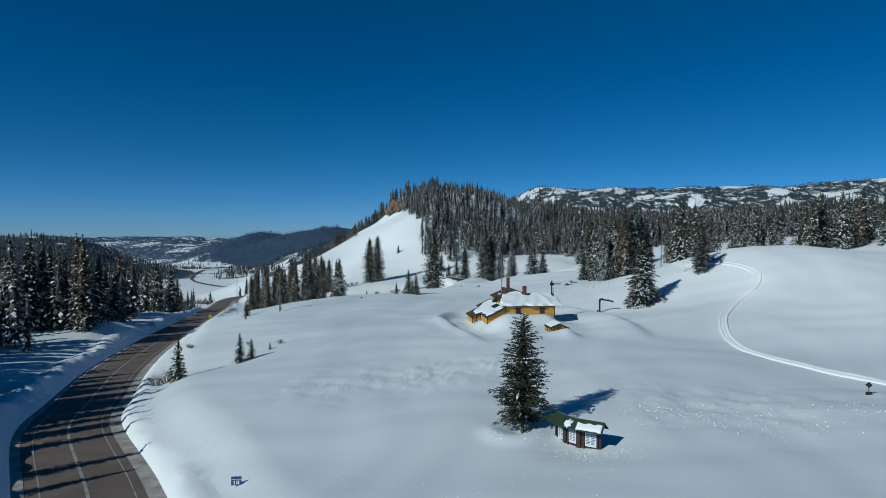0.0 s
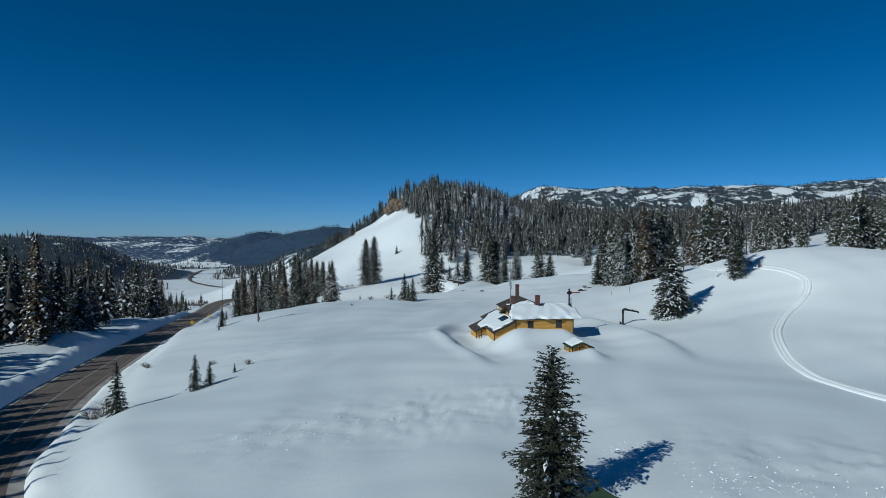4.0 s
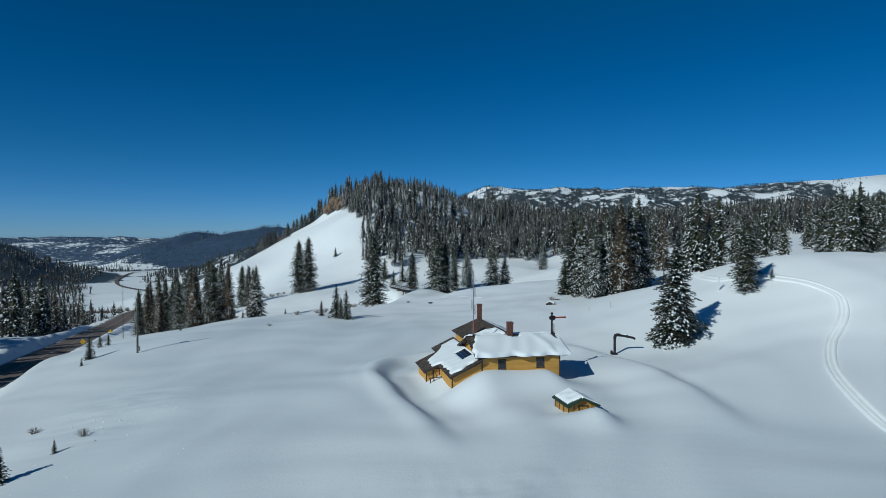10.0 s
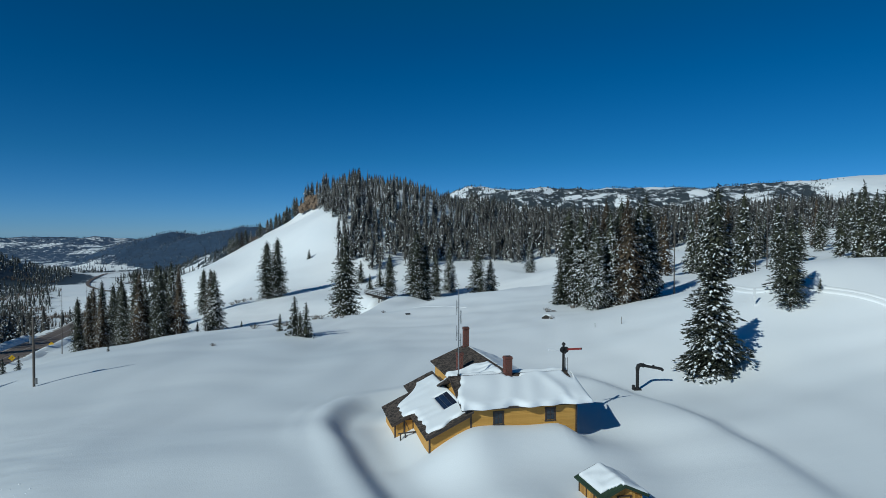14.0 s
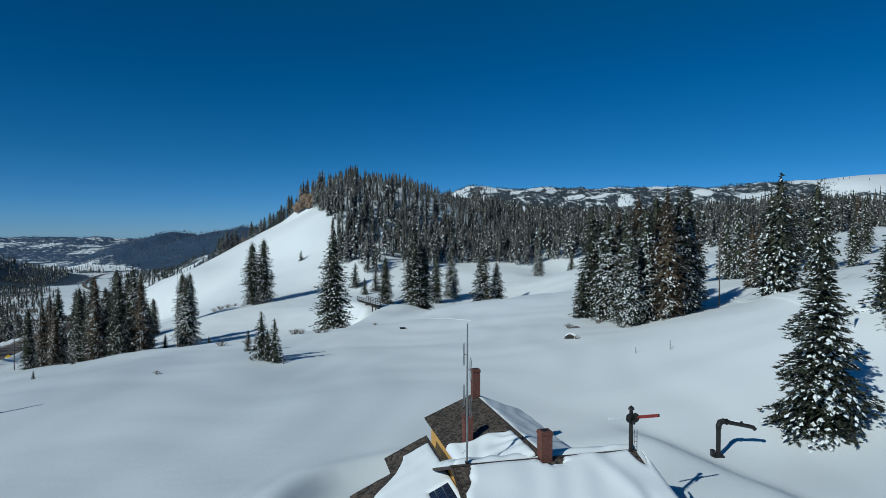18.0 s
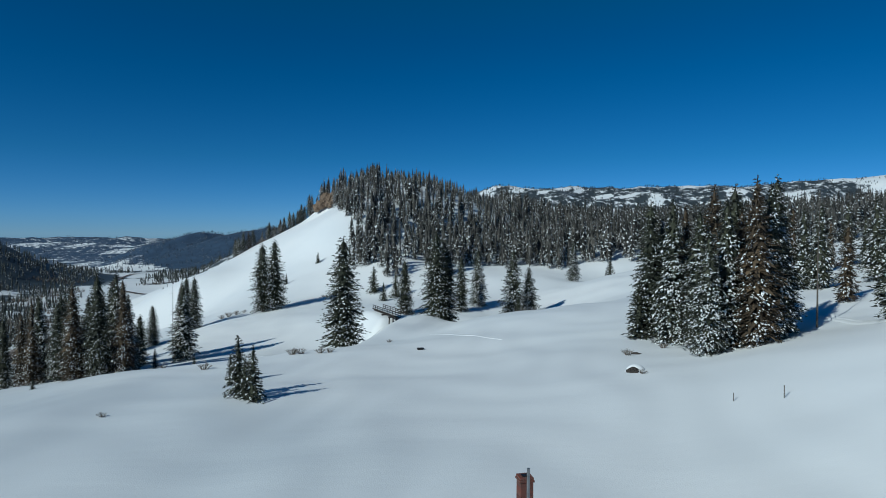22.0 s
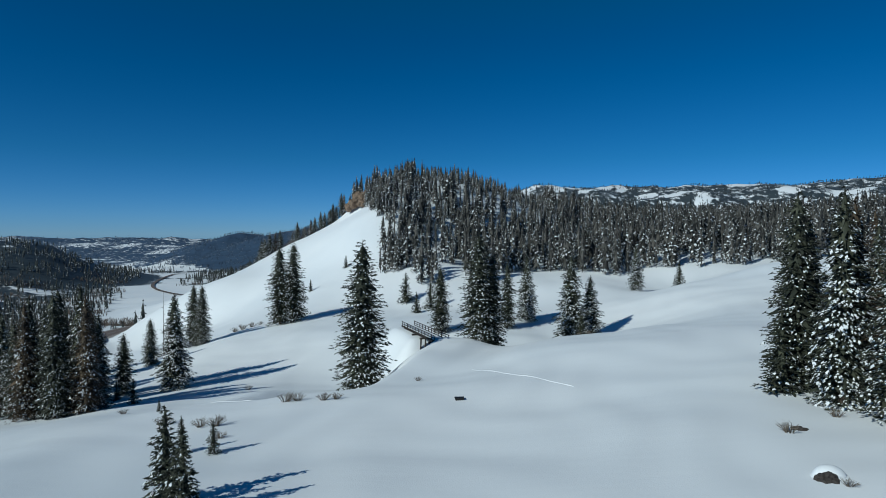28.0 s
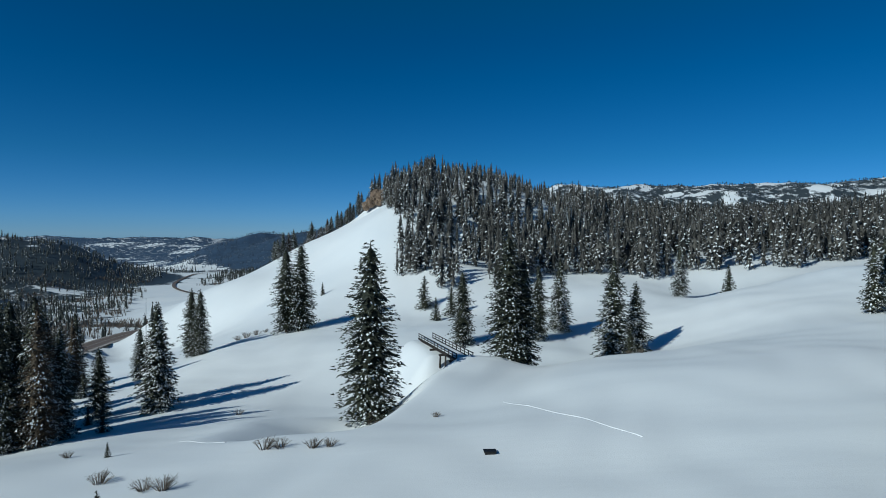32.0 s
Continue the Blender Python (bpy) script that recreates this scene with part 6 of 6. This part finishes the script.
for i in range(4):
    q = 3.4 + i * 5.8
    wx = BR0 + bd * q
    low = z_at(wx.x, wx.y) - 1.0
    bent = part("bent", box(-1.8, 1.8, q - 0.2, q + 0.2, deck_z(q) - 0.95, deck_z(q) - 0.6, 0.02), TIMBER, trestle, "heavy cap timber")
    for x in (-1.5, -0.5, 0.5, 1.5):
        part("pile", rod([(x * 1.12, q, low), (x, q, deck_z(q) - 0.7)], [0.18, 0.16], 8), TIMBER, bent)
snow_sheet("deck_snow", trestle, -1.25, 1.25, 0, br_len, lambda u, v: DZ0 + (DZ1 - DZ0) * v / br_len + 0.1, lambda u, v: rounded(1.25 - np.abs(u), 0.5) * (0.14 + 0.05 * ripple(u, v, 2.5, 1.0)), 14, 80, label="snow on the trestle deck")

# ---- half-buried rock, dark box and the cliff ----
def boulder(name, x, y, size, squash, seed, mat, lab, cat, sink=0.3):
    bm = bmesh.new()
    bmesh.ops.create_icosphere(bm, subdivisions=4, radius=1.0)
    for v in bm.verts:
        p = v.co * 1.3 + Vector((seed, seed * 2.1, 0))
        v.co *= 0.75 + 0.35 * noise.noise(p) + 0.16 * noise.noise(p * 3.1) + 0.06 * noise.noise(p * 8)
        v.co.x *= size * 1.2
        v.co.y *= size
        v.co.z *= size * squash
    ob = new(name, bpy.data.meshes.new(name))
    bm.to_mesh(ob.data)
    bm.free()
    ob.data.materials.append(mat)
    ob.matrix_basis = pose(x, y, z_at(x, y) - sink * size, 0, 0, seed * 40)
    return tagged(ob, lab, cat)


boulder("rock", 26.3, 185.4, 0.95, 0.8, 2.0, TIMBER, "dark rock showing under a hood of snow", "rock", 0.1)
hood = snow_sheet("snow_hood", None, -2.2, 2.2, -1.9, 1.9, lambda u, v: 0 * u - 0.3, lambda u, v: 1.45 * np.sqrt(np.clip(1 - ((u - 0.45) / 1.75) ** 2 - ((v - 0.35) / 1.45) ** 2, 0, 1)) - 0.05 * (((u - 0.45) / 1.75) ** 2 + ((v - 0.35) / 1.45) ** 2 > 1), 44, 40)
hood.matrix_basis = pose(26.5, 185.7, z_at(26.3, 185.4)) @ Matrix.Scale(0.68, 4)
tagged(hood, "hood of snow over the dark rock", "snow")
boulder("rock", 30.6, 197.2, 0.8, 0.4, 5.0, TIMBER, "dark rock edge showing through the snow", "rock", 0.05)
crate = empty("equipment_box", pose(-0.33, 216.7, z_at(-0.33, 216.7), 0, 0, 8), "small black box sticking out of the snow", "box")
part("body", box(-0.5, 0.5, -0.35, 0.35, -0.4, 0.20, 0.04), IRON, crate)
part("lid", box(-0.6, 0.6, -0.42, 0.42, 0.20, 0.28, 0.03), IRON, crate)

cliff = empty("cliff", pose(-77, 558, z_at(-76, 562) + 1.0) @ Matrix.Scale(0.55, 4), "weathered brown rock cliff at the hill's shoulder", "cliff")
for i, (dx, dy, dz, s, q) in enumerate(((0, 0, 2, 8, 1.2), (7, 4, 5, 8, 1.1), (-7, -2, -3, 7, 1.1), (12, -6, 2, 6, 1.0), (-2, 8, 7, 7, 1.0), (-13, 0, -8, 6, 1.0), (4, -8, -3, 6, 0.9), (16, 2, 6, 6, 0.9))):
    bm = bmesh.new()
    bmesh.ops.create_icosphere(bm, subdivisions=4, radius=1.0)
    for v in bm.verts:
        p = v.co * 1.5 + Vector((i * 3.3, i, 0))
        step = round(v.co.z * 4) / 4
        v.co *= 0.8 + 0.3 * noise.noise(p) + 0.18 * noise.noise(p * 3) + 0.10 * noise.noise(Vector((p.x, p.y, step * 9)))
        v.co = Vector((v.co.x * s * 1.15, v.co.y * s, v.co.z * s * q))
    part("rock", bm, ROCK, cliff, m=pose(dx, dy, dz, 0, 0, 50 * i))


# ---- snowmobile track and an animal's trail ----
def track(points, name, lab, half, ruts):
    """A pressed track that follows the snow."""
    line = dense(np.array([(x, y, 0) for x, y in points], float), 0.6)
    d = np.gradient(line[:, :2], axis=0)
    d /= np.linalg.norm(d, axis=1)[:, None] + 1e-9
    n = np.stack([d[:, 1], -d[:, 0]], 1)
    cols = np.linspace(-half, half, len(ruts))
    rows = []
    rr = np.random.RandomState(3)
    for c, h in zip(cols, ruts):
        p = line[:, :2] + n * c
        rows.append(np.column_stack([p, ground(p[:, 0], p[:, 1]) + h + 0.05 + 0.025 * rr.uniform(-1, 1, len(p)) * (abs(c) < half)]))
    k = len(line)
    V = np.concatenate(rows)
    F = [(c * k + i, c * k + i + 1, (c + 1) * k + i + 1, (c + 1) * k + i) for c in range(len(ruts) - 1) for i in range(k - 1)]
    return tagged(new(name, mesh_of(name, V, F, SNOW_CAP, smooth=True)), lab, "track", kind="structure")


track(((66, 212), (60, 192), (54.5, 174), (53.5, 163), (57.5, 156.5), (59.3, 153.6), (61.4, 148), (62.4, 142.3), (60.8, 138), (57.9, 134), (52.1, 127.8), (46.3, 118.6), (42.4, 108.7), (40.6, 100.4), (41.0, 95.2), (43.2, 90.0), (47.2, 83.4), (52, 77.5), (58, 70), (70, 62)), "snowmobile_track", "packed snowmobile track winding over the snow", 0.75, (-0.06, 0.30, 0.04, 0.0, 0.18, 0.0, 0.04, 0.30, -0.06))
track(((1.2, 237.4), (6.4, 229.6), (10.2, 224.3), (14, 218.6)), "animal_track", "thin line of animal prints across the snow", 0.05, (-0.06, 0.0, 0.0, -0.06))
track(((-38, 231), (-34, 228), (-30, 226)), "animal_track", "thin line of animal prints across the snow", 0.12, (-0.06, 0.0, 0.0, -0.06))


# ---- leafless shrubs, dead snags and brush ----
def shrub_mesh(seed, stems, high, wide):
    r = np.random.RandomState(seed)
    bm = bmesh.new()
    for i in range(stems):
        a, q = r.uniform(0, 6.3), r.uniform(0.2, 1)
        p = [Vector((0.15 * wide * math.cos(a), 0.15 * wide * math.sin(a), -0.2))]
        tip = Vector((wide * q * math.cos(a), wide * q * math.sin(a), high * (1.1 - 0.5 * q) * r.uniform(0.7, 1.1)))
        mid = p[0].lerp(tip, 0.5) + Vector((0, 0, 0.12 * high))
        rod([p[0], mid, tip], [0.022, 0.015, 0.006], 4, bm)
        for j in range(3):
            b = mid.lerp(tip, r.uniform(0, 0.8))
            rod([b, b + Vector((r.uniform(-1, 1), r.uniform(-1, 1), r.uniform(0.2, 1))) * 0.3 * high], [0.01, 0.004], 3, bm)
    return bm


shrubs = []
for i in range(4):
    s = empty("shrub", Matrix.Identity(4), "leafless grey-brown shrub poking through the snow", "shrub", "leafless shrubs")
    part("brushwood", shrub_mesh(i, 34, 1.0, 1.0), TWIGS, s)
    part("base", rod([(0, 0, -0.4), (0, 0, 0.05)], [0.12, 0.06], 6), TWIGS, s)
    shrubs.append(s)
spots = [(-23.2, 220, 1.6), (-21.6, 220.4, 1.3), (-18.3, 220.4, 1.3), (-16.6, 220.7, 1.1), (-36, 212.8, 1.5), (-30, 210, 1.3), (-28.2, 209.8, 1.5), (-73.4, 336, 2.2), (-71, 338, 2.0), (-75, 334, 1.8), (-69, 340, 1.4), (35.6, 200.5, 1.0), (29.2, 196.2, 1.2), (27.0, 184.0, 0.7), (-52, 99, 2.6), (-53.5, 98, 2.2), (-58.4, 121, 1.0), (-60, 123, 1.0), (-37.4, 113, 1.0), (-45, 117, 0.9), (-25.5, 205, 1.0), (-24, 264, 1.4), (-14.5, 236, 1.2), (24, 262, 0.9), (22.5, 264, 0.8), (-44, 262, 1.2), (-35, 180, 0.7), (-12, 300, 1.3), (-48, 225, 1.0), (-7, 233, 0.8)]
for i, (x, y, s) in enumerate(spots):
    ob = shrubs[i] if i < 4 else copy_thing(shrubs[i % 4], Matrix.Identity(4))
    ob.matrix_basis = Matrix.LocRotScale((x, y, z_at(x, y)), Euler((0, 0, i * 1.7)), (s * 1.0, s * 1.0, s * 0.8))


def snag(x, y, high, seed):
    r = np.random.RandomState(seed)
    t = empty("dead_tree", pose(x, y, z_at(x, y)), "bare grey dead conifer trunk", "tree", "dead conifers")
    part("trunk", rod([(0, 0, -1), (0, 0.1, high * 0.5), (0.15, 0, high)], [0.14, 0.09, 0.02], 8), DEAD_WOOD, t)
    bm = bmesh.new()
    for i in range(26):
        z, a = high * r.uniform(0.25, 0.97), r.uniform(0, 6.3)
        ln = (1.1 - z / high) * r.uniform(0.6, 2.0) + 0.2
        rod([(0, 0, z), (ln * math.cos(a), ln * math.sin(a), z - 0.25 * ln)], [0.03, 0.01], 4, bm)
    tagged(part("branchwork", bm, DEAD_WOOD, t), kind="stuff")


for i, (x, y, h) in enumerate(((-95, 255, 22), (-91, 252, 20), (-66, 271, 21), (-106, 262, 21), (-110, 292, 19), (74, 196, 20), (58, 200, 20), (88, 215, 21), (60, 395, 22), (110, 390, 23), (130, 400, 21), (-36, 430, 17), (-37, 415, 15), (95, 400, 22), (40, 400, 20))):
    snag(x, y, h, i)


def brush(name, lab, seed, n, x0, x1, y0, y1, keep, low, high, mat):
    """Thickets of leafless brush and aspen, as one mass."""
    r = np.random.RandomState(seed)
    x, y = r.uniform(x0, x1, n), r.uniform(y0, y1, n)
    ok = keep(x, y)
    x, y = x[ok], y[ok]
    z = ground(x, y) - 0.2
    h = r.uniform(low, high, len(x))
    V, F = [], []
    k = 0
    for j in range(5):
        a = r.uniform(0, 6.3, len(x))
        w, q = h * 0.05, h * r.uniform(0.05, 0.35, len(x))
        tip = np.stack([x + q * np.cos(a), y + q * np.sin(a), z + h * r.uniform(0.7, 1.0, len(x))], -1)
        b0, b1 = np.stack([x - w * np.sin(a), y + w * np.cos(a), z], -1), np.stack([x + w * np.sin(a), y - w * np.cos(a), z], -1)
        V.append(np.stack([b0, b1, tip], 1).reshape(-1, 3))
    V = np.concatenate(V)
    F = np.arange(len(V)).reshape(-1, 3)
    return tagged(new(name, mesh_of(name, V, F, mat)), lab, "brush", kind="stuff")


def by_road(x, y):
    d, side, _ = near_road(x, y, ROAD_LINE)
    return (side < 0) & (d > 11) & (d < 40 + 12 * ripple(x, y, 40, 1.0)) & (y > 290)


brush("roadside_brush", "reddish brown willow thicket below the highway", 1, 20000, -260, -140, 280, 520, by_road, 1.5, 3.5, BRUSH)
brush("aspen_grove", "grey-brown leafless aspen groves in the valley", 2, 16000, -900, -90, 430, 1500, lambda x, y: (ripple(x, y, 190, 7.0) > 0.28) & ~open_meadow(x, y) & (x < -100 - 0.2 * y), 5, 10, BRUSH)
brush("meadow_brush", "reddish brown willow thicket at the meadow's edge", 5, 9000, -480, -180, 560, 880, lambda x, y: (x > -0.58 * y) & (x < -0.32 * y) & (ripple(x, y, 70, 5.0) > -0.2), 2, 4.5, BRUSH)
brush("hillside_brush", "leafless brush along the hill's shoulder", 3, 2500, -200, -70, 500, 640, lambda x, y: (x < -88 - 0.22 * (y - 430)) & (y > 500), 2, 6, BRUSH)


# ---- crumbs of broken crust on the trodden and wind-scoured snow ----
def clods(seed, spots):
    """Small lumps of crusted snow, as one mass."""
    r = np.random.RandomState(seed)
    V, F, k = [], [], 0
    for cx, cy, rx, ry, n, turn in spots:
        g = r.normal(0, 0.55, (n, 2)) * (rx, ry)
        c, s = math.cos(turn), math.sin(turn)
        x, y = cx + g[:, 0] * c - g[:, 1] * s, cy + g[:, 0] * s + g[:, 1] * c
        size, z = 0.03 + 0.10 * r.uniform(0, 1, n) ** 2.2, ground(x, y)
        for a, b, h, w in zip(x, y, z, size):
            ring = [(a + w * r.uniform(0.7, 1.4) * math.cos(q + 0.5 * r.uniform()), b + w * r.uniform(0.7, 1.4) * math.sin(q + 0.5 * r.uniform()), h - 0.04) for q in (0, 1.26, 2.51, 3.77, 5.03)]
            V.extend(ring + [(a + w * r.uniform(-0.4, 0.4), b + w * r.uniform(-0.4, 0.4), h + w * r.uniform(0.3, 0.65))])
            F.extend((k + i, k + (i + 1) % 5, k + 5) for i in range(5))
            k += 6
    return tagged(new("snow_crumbs", mesh_of("snow_crumbs", V, F, SNOW_CAP)), "crumbs of broken crust lying on the snow", "snow", kind="stuff")


clods(3, tuple((a, b, c, d, int(0.8 * n), e) for a, b, c, d, n, e in ((3.6, 61.6, 3.2, 2.2, 260, 0.3), (8.5, 57.2, 4.2, 1.8, 320, -0.4), (12.5, 56.0, 2.6, 1.5, 130, 0), (11.5, 73.5, 2.2, 0.9, 120, 0.2), (20, 66, 8, 3.5, 420, 0.15), (29, 64, 9, 3.0, 380, 0.1), (-8, 83, 9, 3.5, 420, 0.2), (-20, 78, 9, 3, 380, 0.25), (-2, 50, 11, 5, 200, 0), (40, 68, 8, 3, 200, 0.1), (-36, 118, 6, 6, 260, 0), (-30, 100, 8, 5, 160, 0.3))))
